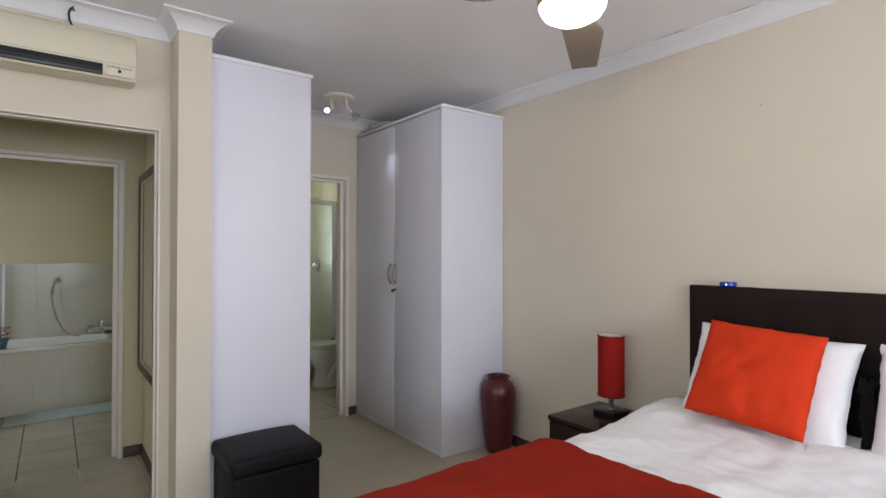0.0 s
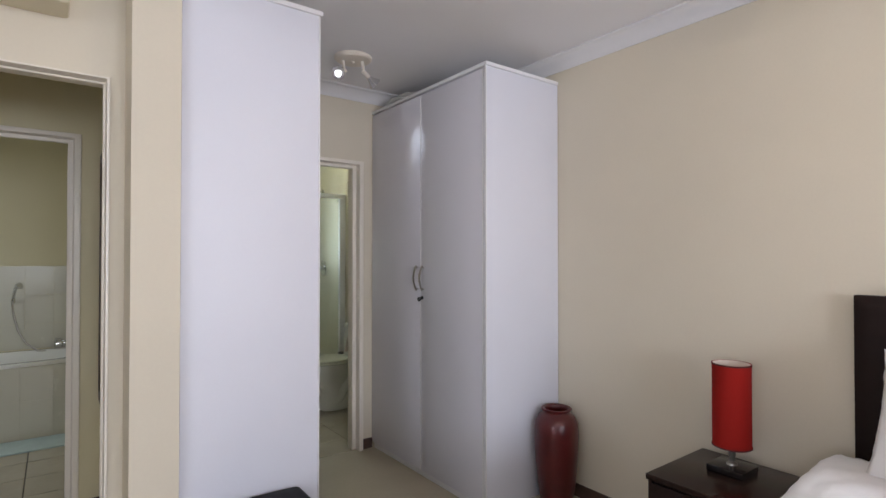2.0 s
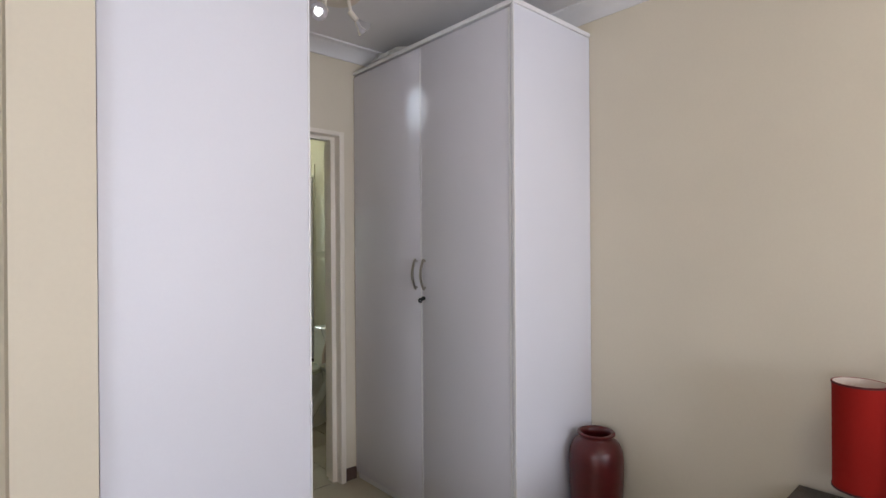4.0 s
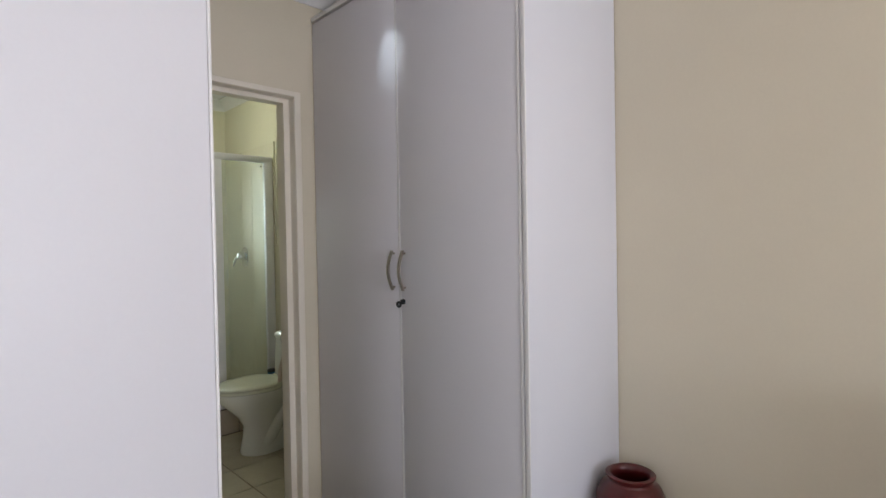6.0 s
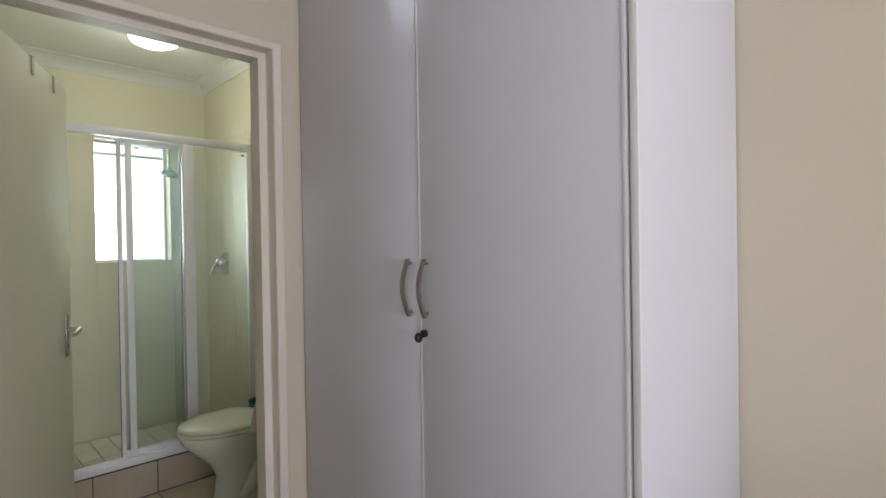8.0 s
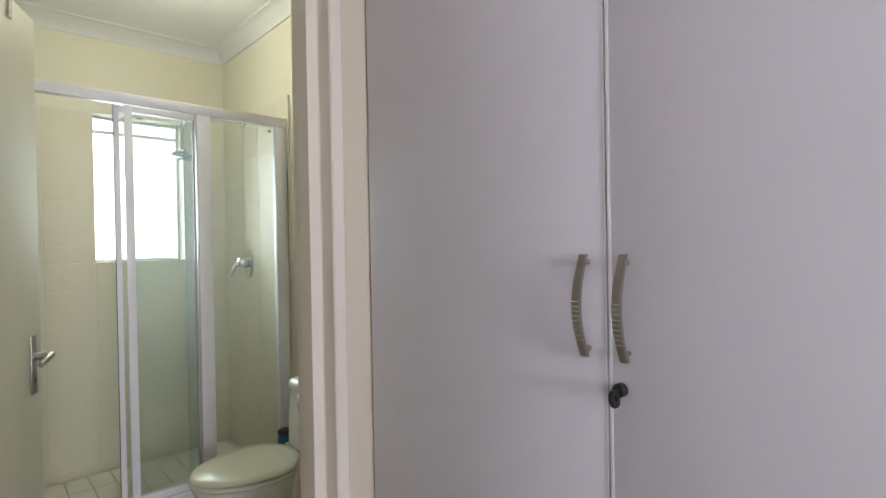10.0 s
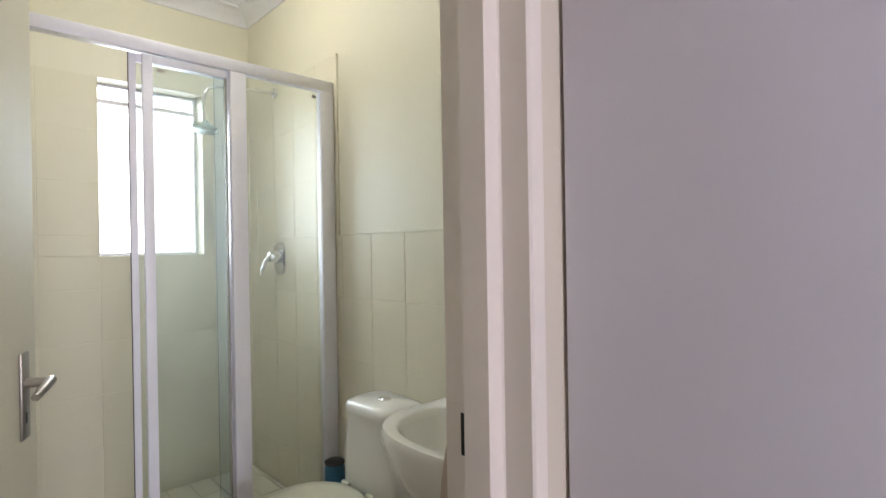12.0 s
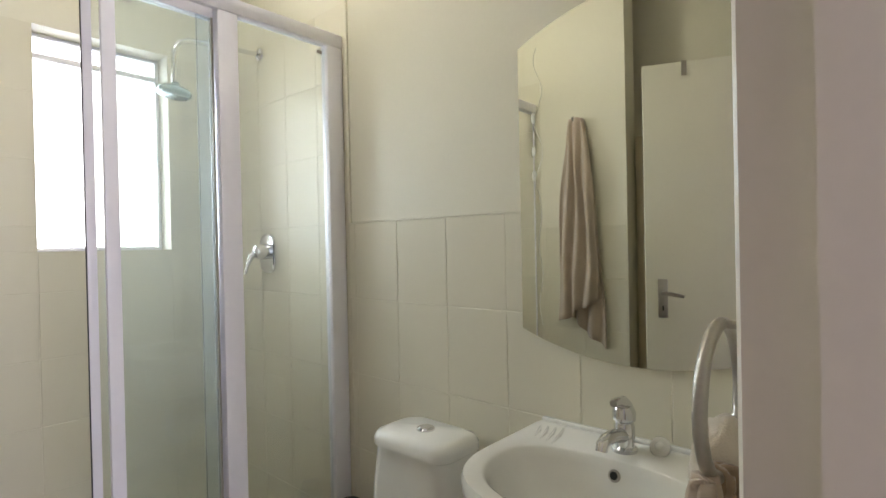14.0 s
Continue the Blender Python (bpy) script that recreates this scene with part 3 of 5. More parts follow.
# ottoman
_o = thing("storage_ottoman", (1.01, 2.88, 0), "black leatherette cube storage ottoman with padded lid", "ottoman")
part("body", bx(0.794, 1.218, 2.682, 3.045, 0.012, 0.368, bevel=0.012, seg=3), LEATHER, _o)
_bm = bx(0.782, 1.23, 2.67, 3.055, 0.372, 0.453, bevel=0.024, seg=4)
bmesh.ops.subdivide_edges(_bm, edges=[e for e in _bm.edges if e.calc_length() > 0.2], cuts=6, use_grid_fill=True)
for v in _bm.verts:
    if v.co.z > 0.436:
        v.co.z += 0.014 * max(0, 1 - ((v.co.x - 1.01) / 0.21) ** 2) * max(0, 1 - ((v.co.y - 2.885) / 0.21) ** 2)
part("lid", _bm, LEATHER, _o)
for fx, fy in ((0.83, 2.71), (1.19, 2.71), (0.83, 3.02), (1.19, 3.02)):
    part("foot", lathe(B(), [(0.018, 0), (0.02, 0.012)], 16, pose(fx, fy, 0)), BLACK, _o)

# bed
BX0, BX1, BY0, BY1 = 0.86, 2.79, 0.07, 1.62
_b = thing("bed", ((BX0 + BX1) / 2, (BY0 + BY1) / 2, 0), "double bed with dark brown button-tufted headboard", "bed")
part("base", bx(BX0 + 0.02, BX1 - 0.01, BY0 + 0.02, BY1 - 0.02, 0.10, 0.34, bevel=0.015), HEADBOARD, _b)
part("mattress", bx(BX0 + 0.01, BX1 - 0.005, BY0 + 0.01, BY1 - 0.01, 0.345, 0.59, bevel=0.04, seg=3), LINEN, _b)
for fx in (BX0 + 0.1, BX1 - 0.12):
    for fy in (BY0 + 0.1, BY1 - 0.1):
        part("leg", lathe(B(), [(0.025, 0), (0.03, 0.1)], 16, pose(fx, fy, 0)), WENGE, _b)
# headboard: padded panel with tuft buttons
_bm = B()
ny, nz = 66, 50
hx, hy0, hy1, hz0, hz1 = 2.802, 0.05, 1.603, 0.12, 1.25
TUFTS = [(hy0 + 0.13 + (hy1 - hy0 - 0.26) * i / 5, 0.60 + 0.23 * j) for i in range(6) for j in range(3)]
grid = []
for j in range(nz + 1):
    row = []
    for i in range(ny + 1):
        y, z = hy0 + (hy1 - hy0) * i / ny, hz0 + (hz1 - hz0) * j / nz
        e = min(y - hy0, hy1 - y, hz1 - z)
        d = 0.012 * (1 - min(1, e / 0.03)) ** 2
        for ty, tz in TUFTS:
            r2 = (y - ty) ** 2 + (z - tz) ** 2
            d += 0.010 * math.exp(-r2 / 0.0012) + 0.003 * math.exp(-(y - ty) ** 2 / 0.0003) * (1 if abs(z - tz) < 0.115 else 0) + 0.004 * math.exp(-(z - tz) ** 2 / 0.0003) * (1 if abs(y - ty) < 0.13 else 0)
        row.append(_bm.verts.new((hx + min(d, 0.02), y, z)))
    grid.append(row)
for j in range(nz):
    for i in range(ny):
        _bm.faces.new((grid[j][i], grid[j][i + 1], grid[j + 1][i + 1], grid[j + 1][i]))
rim = [grid[0][i] for i in range(ny + 1)] + [grid[j][ny] for j in range(1, nz + 1)] + [grid[nz][i] for i in range(ny - 1, -1, -1)] + [grid[j][0] for j in range(nz - 1, 0, -1)]
back = [_bm.verts.new((2.862, v.co.y, v.co.z)) for v in rim]
for i in range(len(rim)):
    _bm.faces.new((rim[i], rim[(i + 1) % len(rim)], back[(i + 1) % len(rim)], back[i]))
_hb = part("headboard", _bm, HEADBOARD, _b, angle=60)
for ty, tz in TUFTS:
    part("button", lathe(B(), [(0.011, 0), (0.009, 0.004), (0.004, 0.006)], 12, pose(hx + 0.013, ty, tz, 0, -90, 0)), HEADBOARD, _hb)


def drape(name, x0, x1, y0, y1, top, drop, material, lift=0.0, wrinkle=0.010, nx=70, ny_=80, rise=0.0, foot_drop=True):
    """A cloth over the mattress that falls over its sides, with soft wrinkles and thickness."""
    bm = B()
    rows = []
    r = 0.05
    xa = x0 - (drop if foot_drop else 0)
    for i in range(nx + 1):
        row = []
        for j in range(ny_ + 1):
            u = xa + (x1 - xa) * i / nx
            v = (y0 - drop) + (y1 - y0 + 2 * drop) * j / ny_
            ov = max(y0 + r - v, v - (y1 - r), 0)
            ox = max(x0 + r - u, 0) if foot_drop else 0
            o = max(ov, ox)
            px, py = u, v
            ang = min(o / r, math.pi / 2)
            down = r * (1 - math.cos(ang)) + max(0, o - r * math.pi / 2)
            if ov:
                base = y0 + r if v < (y0 + y1) / 2 else y1 - r
                py = base + (-1 if v < (y0 + y1) / 2 else 1) * (r * math.sin(ang) if ov >= ox else min(ov, r))
            if ox:
                px = x0 + r - (r * math.sin(ang) if ox >= ov else min(ox, r))
            p = Vector((u * 2.2, v * 2.2, 3.1))
            z = top - down + lift + rise * max(0, min(1, (u - 2.0) / 0.5)) ** 2
            wz = wrinkle * (noise.noise(p) + 0.5 * noise.noise(p * 2.7) + 0.55 * (0.5 - abs(noise.noise(p * 3.4 + Vector((0.7 * noise.noise(p), 0, 0))))) + 0.32 * (0.5 - abs(noise.noise(p * 7.3))) + 0.14 * noise.noise(p * 13.0))
            if down < 0.03:
                z += wz + 0.012 * math.sin(math.pi * min(1, max(0, (v - y0) / (y1 - y0))))
            else:
                f = 0.014 * math.sin(u * 23 + 2 * noise.noise(Vector((u * 3, v, 0)))) * min(1, down / 0.2)
                if ov >= ox:
                    py += f * (1 if v > (y0 + y1) / 2 else -1) + 0.004
                else:
                    px -= abs(f)
            row.append(bm.verts.new((px, py, z)))
        rows.append(row)
    for i in range(nx):
        for j in range(ny_):
            bm.faces.new((rows[i][j], rows[i + 1][j], rows[i + 1][j + 1], rows[i][j + 1]))
    ob = part(name, bm, material, angle=80)
    so = ob.modifiers.new("thickness", "SOLIDIFY")
    so.thickness, so.offset = 0.006, 1
    return ob


tagged(drape("duvet", BX0 - 0.015, 2.70, BY0 - 0.045, BY1 + 0.035, 0.628, 0.30, LINEN, 0, 0.024, rise=0.03, nx=130, ny_=130), "white cotton duvet spread over the bed", "duvet")
tagged(drape("bed_runner", BX0 - 0.03, 1.745, BY0 - 0.057, BY1 + 0.062, 0.636, 0.34, RED_RUN, 0.014, 0.019, nx=120, ny_=130), "dark red cotton throw across the bed foot", "bed runner")


def cushion(name, w, h, thick, m, material, label, category, ears=0.10, seed=0.0, n=28, group=""):
    """A stuffed cushion: two bellied sheets joined along a seam, with pointed corners."""
    bm = B()
    sheets = []
    for s in (1, -1):
        g = []
        for j in range(n + 1):
            row = []
            for i in range(n + 1):
                u, v = 2 * i / n - 1, 2 * j / n - 1
                pin = 1 - ears * (1 - u * u) * abs(v) ** 3 * 0.6
                pin2 = 1 - ears * (1 - v * v) * abs(u) ** 3 * 0.6
                d = max(0, (1 - u * u) * (1 - v * v)) ** 0.42
                wr = 0.18 * noise.noise(Vector((u * 2.1 + seed, v * 2.1, s))) + 0.12 * noise.noise(Vector((u * 4.2 + seed, v * 4.2, s))) + 0.08 * (0.4 - abs(noise.noise(Vector((u * 3.1 + seed, v * 5.5 + u * 2, s)))))
                rag = (0.006 if w > 0.1 else 0.022) * noise.noise(Vector((u * 6 + seed, v * 6, 4.0))) * max(abs(u), abs(v)) ** 6
                p = Vector(((u * w / 2 + rag) * pin2, (v * h / 2 + rag) * pin, s * thick / 2 * d * (1 + wr)))
                edge = i in (0, n) or j in (0, n)
                row.append(sheets[0][j][i] if s == -1 and edge else bm.verts.new(m @ p))
            g.append(row)
        sheets.append(g)
        for j in range(n):
            for i in range(n):
                f = (g[j][i], g[j][i + 1], g[j + 1][i + 1], g[j + 1][i])
                bm.faces.new(f if s == 1 else f[::-1])
    return tagged(part(name, bm, material, angle=80), label, category, group)


# pillows lean on the headboard: local x along the headboard, local y up it
def lean(x, y, z, tilt, turn=0.0, roll=0.0):
    return Matrix.Translation((x, y, z)) @ Matrix.Rotation(radians(turn), 4, "Z") @ pose(0, 0, 0, 90 - tilt, 0, -90) @ Matrix.Rotation(radians(roll), 4, "Z")


cushion("pillow", 0.66, 0.47, 0.19, lean(2.632, 1.175, 0.848, 25, 0, -2), LINEN, "white cotton pillow propped against the headboard", "pillow", 0.09, 1.0, group="white pillows")
cushion("pillow", 0.66, 0.46, 0.17, lean(2.618, 0.455, 0.85, 22), LINEN, "white cotton pillow propped against the headboard", "pillow", 0.05, 4.0, group="white pillows")
cushion("throw_cushion", 0.455, 0.442, 0.15, lean(2.495, 1.165, 0.902, 31, 4, -4), RED_CUSH, "orange-red square throw cushion leaning on white pillow", "cushion", 0.035, 7.0)
cushion("black_cushion", 0.06, 0.30, 0.05, lean(2.63, 0.805, 0.80, 14, 0, 5), BLACK_CLOTH, "black ruffled cushion between the white pillows", "cushion", 0.25, 9.0)

# small blue device on the headboard
_d = thing("travel_clock", (2.832, 1.415, 1.250), "small round blue plastic clock on the headboard", "clock")
part("body", lathe(B(), [(0.034, 0), (0.038, 0.004), (0.038, 0.018), (0.034, 0.022)], 28, pose(2.832, 1.415, 1.251)), BLUE, _d)
# glowing chip stands in for a white highlight on the blue plastic
part("display", bx(2.7925, 2.796, 1.404, 1.410, 1.259, 1.265, bevel=0.001), GLINT, _d, "small glowing patch for the white highlight")

# air conditioner
_a = thing("air_conditioner", (-0.05, 3.13, 2.20), "cream wall-mounted split air conditioner above the doorway", "air conditioner")
ax0, ax1 = -0.46, 0.442
sec = [(YA, 2.240), (3.10, 2.224), (3.055, 2.226), (3.040, 2.243), (3.036, 2.30), (3.042, 2.38), (3.060, 2.430), (3.095, 2.452), (YA, 2.462)]
part("body", loft(B(), [[(x, YA + (y - YA) * k, 2.345 + (z - 2.345) * k) for y, z in sec] for x, k in ((ax0, 0.90), (ax0 + 0.004, 0.96), (ax0 + 0.018, 1.0), (ax1 - 0.018, 1.0), (ax1 - 0.004, 0.96), (ax1, 0.90))]), AC_PLASTIC, _a)
_g = part("outlet", bx(-0.42, 0.302, 3.031, 3.05, 2.234, 2.284, bevel=0.003), BLACK, _a, "black louvred air outlet")
part("louvre", bx(-0.41, 0.295, 3.0245, 3.030, 2.266, 2.271, bevel=0.001, seg=1), BLACK, _g)
part("louvre", bx(-0.41, 0.295, 3.0245, 3.030, 2.248, 2.253, bevel=0.001, seg=1), BLACK, _g)
part("seam", bx(ax0 + 0.01, ax1 - 0.01, 3.0335, 3.040, 2.292, 2.295), GROUT_LIGHT, _a)
_c = part("control_panel", bx(0.318, 0.425, 3.0315, 3.04, 2.236, 2.284, bevel=0.002), AC_PLASTIC, _a)
part("display", bx(0.362, 0.374, 3.029, 3.0318, 2.252, 2.266), BLACK, _c, "small dark indicator window")
for k in range(8):
    part("button", bx(0.326 + 0.012 * k, 0.331 + 0.012 * k, 3.0295, 3.0318, 2.273, 2.278), BLACK, _c)
# loose cable on the cornice
_bm = tube(B(), [(0.196, 3.19, 2.556), (0.190, 3.165, 2.560), (0.180, 3.165, 2.548), (0.176, 3.178, 2.530), (0.180, 3.20, 2.512), (0.190, 3.215, 2.494)], 0.0045, 8)
tagged(part("cable", _bm, BLACK), "short black cable coming out of the cornice", "cable")

# ceiling fan
FX, FY = 1.50, 1.31
_f = thing("ceiling_fan", (FX, FY, H), "ceiling fan with taupe blades and a lit globe", "ceiling fan")
part("canopy", lathe(B(), [(0.065, H - 0.001), (0.062, H - 0.03), (0.03, H - 0.055), (0.013, H - 0.06)], 32, pose(FX, FY, 0)), STEEL, _f)
part("rod", tube(B(), [(FX, FY, H - 0.05), (FX, FY, 2.46)], 0.011, 14), STEEL, _f)
part("motor", lathe(B(), [(0.02, 2.470), (0.07, 2.460), (0.105, 2.435), (0.11, 2.390), (0.10, 2.350), (0.075, 2.325), (0.07, 2.295), (0.098, 2.278), (0.102, 2.265)], 40, pose(FX, FY, 0)), STEEL, _f)
_ring = lathe(B(), [(0.110, 2.266), (0.116, 2.260), (0.116, 2.242), (0.110, 2.236)], 40, pose(FX, FY, 0), cap=False)
part("ring", _ring, material("brass_ring", (0.60, 0.40, 0.10), 0.25, metal=1.0, bump=0.0), _f, "brass ring around the globe")
part("globe", lathe(B(), [(0.106, 2.264), (0.113, 2.248), (0.110, 2.230), (0.096, 2.206), (0.068, 2.190), (0.034, 2.182), (0.006, 2.180)], 40, pose(FX, FY, 0)), GLOBE, _f, "lit white opal glass globe", angle=80).visible_shadow = False
for k in range(3):
    m = pose(FX, FY, 2.285) @ pose(0, 0, 0, 0, 0, 34 + 120 * k) @ pose(0, 0, 0, 11, 0, 0)
    bm = B()
    rings = []
    for i in range(13):
        t = i / 12
        r = 0.19 + 0.52 * t
        w = 0.088 - 0.029 * t - 0.03 * max(0, 0.2 - t) * 5
        sk = 0.070 - w
        tip = 0.062 * max(0, t - 0.75) * 4
        rings.append([m @ Vector((r + (tip if q > 0 else 0), sk + q * w, z)) for q, z in ((-1, -0.003), (1, -0.003), (1, 0.003), (-1, 0.003))])
    bl = part("blade", loft(bm, rings), FAN_BLADE, _f)
    bm = B()
    rings = [[m @ Vector((r, q * w, z)) for q, z in ((-1, 0.004), (1, 0.004), (1, 0.008), (-1, 0.008))] for r, w in ((0.07, 0.02), (0.16, 0.016), (0.22, 0.035), (0.27, 0.03))]
    part("blade_iron", loft(bm, rings), STEEL, bl)

# ceiling spotlight with two heads
SX, SY = 1.845, 3.79
_s = thing("ceiling_spotlight", (SX, SY, H), "cream round ceiling spotlight with adjustable chrome heads", "ceiling light")
part("base", lathe(B(), [(0.112, H - 0.001), (0.112, H - 0.014), (0.102, H - 0.023), (0.06, H - 0.028)], 44, pose(SX, SY, 0)), FRAME, _s)


def spot_head(root, elbow, aim):
    root, elbow, aim = Vector(root), Vector(elbow), Vector(aim).normalized()
    arm = part("arm", tube(tube(B(), [root, (root + elbow) / 2 + Vector((0, 0, -0.004)), elbow], 0.0085, 12), [elbow - aim * 0.012, elbow + aim * 0.045], 0.013, 14), FRAME, _s)
    m = Matrix.Translation(elbow + aim * 0.04) @ aim.to_track_quat("Z", "Y").to_matrix().to_4x4()
    hd = part("head", lathe(B(), [(0.014, 0), (0.018, 0.015), (0.026, 0.030), (0.040, 0.052), (0.041, 0.057), (0.038, 0.058), (0.023, 0.0545), (0.021, 0.050), (0.004, 0.049)], 32, m), CHROME, arm, "chrome reflector head")
    part("bulb", lathe(B(), [(0.0145, 0.0500), (0.0155, 0.0525), (0.010, 0.0550), (0.003, 0.0555)], 24, m), BULB, arm, "lit lamp face")
    return arm


spot_head((SX - 0.055, SY + 0.02, H - 0.025), (SX - 0.045, SY + 0.03, H - 0.085), (-0.62, -0.55, -0.42))
spot_head((SX + 0.045, SY - 0.03, H - 0.025), (SX + 0.055, SY - 0.035, H - 0.092), (0.80, -0.02, -0.60))
part("screw", lathe(B(), [(0.008, H - 0.023), (0.008, H - 0.034), (0.004, H - 0.038)], 12, pose(SX, SY, 0)), FRAME, _s)


# ---- ensuite ----
structure("floor_ensuite", boxes([(0.8, 2.98, 4.36, 7.0, -0.1, -0.004)]), GROUT_DARK, "dark grouted ensuite floor under ceramic tiles", "floor")
structure("backdrop", boxes([(1.2, 3.5, 7.60, 7.62, 0.6, 3.2)]), SKYGLOW, "overexposed daylight outside the window", "backdrop")

# shower enclosure: white framed, on a tiled kerb
YS = 5.855
_s = thing("shower_screen", (2.18, YS, 0.19), "white aluminium framed glass shower screen, sliding door open", "shower screen")
part("header", bx(XW + 0.008, 2.814, YS, YS + 0.042, 1.985, 2.030, bevel=0.003), ALU, _s)
part("track", bx(XW + 0.008, 2.814, YS - 0.004, YS + 0.046, 0.190, 0.236, bevel=0.004), ALU, _s)
part("track_lip", bx(XW + 0.008, 2.43, YS + 0.012, YS + 0.018, 0.236, 0.246), ALU, _s)
part("wall_jamb", bx(2.751, 2.814, YS + 0.002, YS + 0.040, 0.236, 1.985, bevel=0.003), ALU, _s)
part("wall_jamb", bx(XW + 0.008, XW + 0.016, YS + 0.017, YS + 0.025, 0.236, 1.985, bevel=0.003), ALU, _s)
part("post", bx(2.367, 2.428, YS + 0.001, YS + 0.041, 0.236, 1.985, bevel=0.003), ALU, _s)
_gp = part("fixed_pane", bx(2.422, 2.757, YS + 0.018, YS + 0.023, 0.232, 1.987), GLASS, _s, "clear fixed glass pane", smooth=False)
part("glass_mark", bx(2.718, 2.738, YS + 0.0165, YS + 0.0178, 1.950, 1.962), STEEL, _gp, "small grey maker's mark")
_sd = part("sliding_door", boxes([(2.072, 2.104, YS + 0.004, YS + 0.020, 0.240, 1.980), (2.104, 2.352, YS + 0.004, YS + 0.020, 1.952, 1.980), (2.104, 2.352, YS + 0.004, YS + 0.020, 0.240, 0.272)], bevel=0.002), ALU, _s)
part("edge_strip", bx(2.309, 2.347, YS + 0.007, YS + 0.017, 0.272, 1.952), AQUA_STRIP, _sd, "translucent aqua edge strip", smooth=False)
part("seal", bx(2.3475, 2.353, YS + 0.004, YS + 0.020, 0.272, 1.952), STEEL, _sd, "dark rubber door seal", smooth=False)
part("pane", bx(2.100, 2.310, YS + 0.010, YS + 0.014, 0.268, 1.956), GLASS, _sd, smooth=False)
part("glass_mark", bx(2.118, 2.142, YS + 0.0085, YS + 0.0098, 1.925, 1.937), STEEL, _sd, "small grey maker's mark")
_sd2 = part("rear_door", boxes([(2.035, 2.057, YS + 0.024, YS + 0.038, 0.240, 1.980), (2.354, 2.364, YS + 0.024, YS + 0.038, 0.240, 1.980), (2.057, 2.354, YS + 0.024, YS + 0.038, 1.952, 1.980), (2.057, 2.354, YS + 0.024, YS + 0.038, 0.240, 0.272)], bevel=0.002), ALU, _s)
part("pane", bx(2.056, 2.356, YS + 0.029, YS + 0.033, 0.268, 1.956), GLASS, _sd2, smooth=False)
part("seal", bx(2.0325, 2.0345, YS + 0.023, YS + 0.027, 0.240, 1.980), BLACK, _sd2, "dark rubber door seal")

# shower kerb, floor
kerb = structure("shower_kerb", boxes([(XW, 2.815, 5.858, 5.955, 0, 0.186)]), GROUT_DARK, "tiled shower kerb under the glass screen", "kerb")
shower_floor = structure("shower_floor", boxes([(XW, 2.815, 5.955, YF, 0, 0.095)]), GROUT_LIGHT, "ivory tiled shower floor with drain", "floor")

structure("tile_trim", bx(2.8100, 2.8190, 5.827, 5.8395, 1.366, 2.150, bevel=0.002), WALL_ENS, "ivory trim strip where the shower tiles end", "tile trim", True)
structure("tile_cap", bx(2.8155, 2.8190, YR + 0.004, 5.826, 1.3645, 1.3700, bevel=0.0012), WALL_ENS, "pale grout line along the top of the tiles", "tile trim", True)
# shower mixer and head on the east wall
_m = thing("shower_mixer", (2.815, 6.385, 1.258), "chrome single-lever shower mixer on tiled wall", "shower mixer")
def plate(bm, x, y, z, w, h, d, n=28):
    """A rounded plate that stands off a wall facing -x."""
    rings = []
    for k, off in ((1.0, 0), (1.0, d * 0.6), (0.93, d)):
        ring = []
        for i in range(n):
            a = 2 * math.pi * i / n
            c, s_ = math.cos(a), math.sin(a)
            ring.append((x - off, y + k * w / 2 * math.copysign(abs(c) ** 0.6, c), z + k * h / 2 * math.copysign(abs(s_) ** 0.6, s_)))
        rings.append(ring)
    return loft(bm, rings)
part("plate", plate(B(), 2.8145, 6.385, 1.262, 0.115, 0.165, 0.012), CHROME, _m)
part("body", lathe(B(), [(0.033, 0), (0.031, 0.03), (0.026, 0.052), (0.012, 0.058)], 28, pose(2.804, 6.385, 1.27, 0, -90, 0)), CHROME, _m)
part("lever", tube(B(), [(2.755, 6.385, 1.268), (2.735, 6.388, 1.250), (2.722, 6.392, 1.215), (2.712, 6.394, 1.180)], [0.012, 0.011, 0.009, 0.007], 14), CHROME, _m)

_h = thing("wall_shower", (2.815, 6.42, 2.11), "chrome shower head on a curved wall arm", "shower head")
part("flange", lathe(B(), [(0.028, 0), (0.026, 0.008), (0.014, 0.016)], 24, pose(2.8145, 6.42, 2.11, 0, -90, 0)), CHROME, _h)
part("arm", tube(B(), [(2.812, 6.42, 2.11), (2.70, 6.42, 2.104), (2.60, 6.42, 2.096), (2.515, 6.42, 2.088), (2.482, 6.42, 2.072), (2.466, 6.42, 2.045), (2.462, 6.42, 2.01), (2.462, 6.42, 1.90)], 0.0095, 14), CHROME, _h)
part("rose", lathe(B(), [(0.012, 0.045), (0.020, 0.032), (0.048, 0.022), (0.060, 0.010), (0.060, 0.000), (0.054, -0.006), (0.046, -0.010)], 32, pose(2.462, 6.42, 1.872, 0, 8, 0)), material("aqua_chrome", (0.50, 0.66, 0.68), 0.15, metal=0.7, bump=0.0), _h, "chrome and aqua shower rose")
_bm = B()
for k in range(3):
    for i in range(6 + 6 * k):
        a = 2 * math.pi * i / (6 + 6 * k)
        r = 0.014 + 0.014 * k
        lathe(_bm, [(0.0022, 0), (0.0016, -0.004)], 6, pose(2.462, 6.42, 1.872, 0, 8, 0) @ Matrix.Translation((r * math.cos(a), r * math.sin(a), -0.010)))
part("nozzle", _bm, BLACK, _h)
tagged(part("shower_drain", lathe(lathe(B(), [(0.052, 0.106), (0.050, 0.110), (0.02, 0.110)], 28, pose(2.28, 6.20, 0)), [(0.018, 0.110), (0.016, 0.112)], 16, pose(2.28, 6.20, 0)), STEEL), "round steel drain in the shower floor", "drain")

# toilet
TY = 5.43
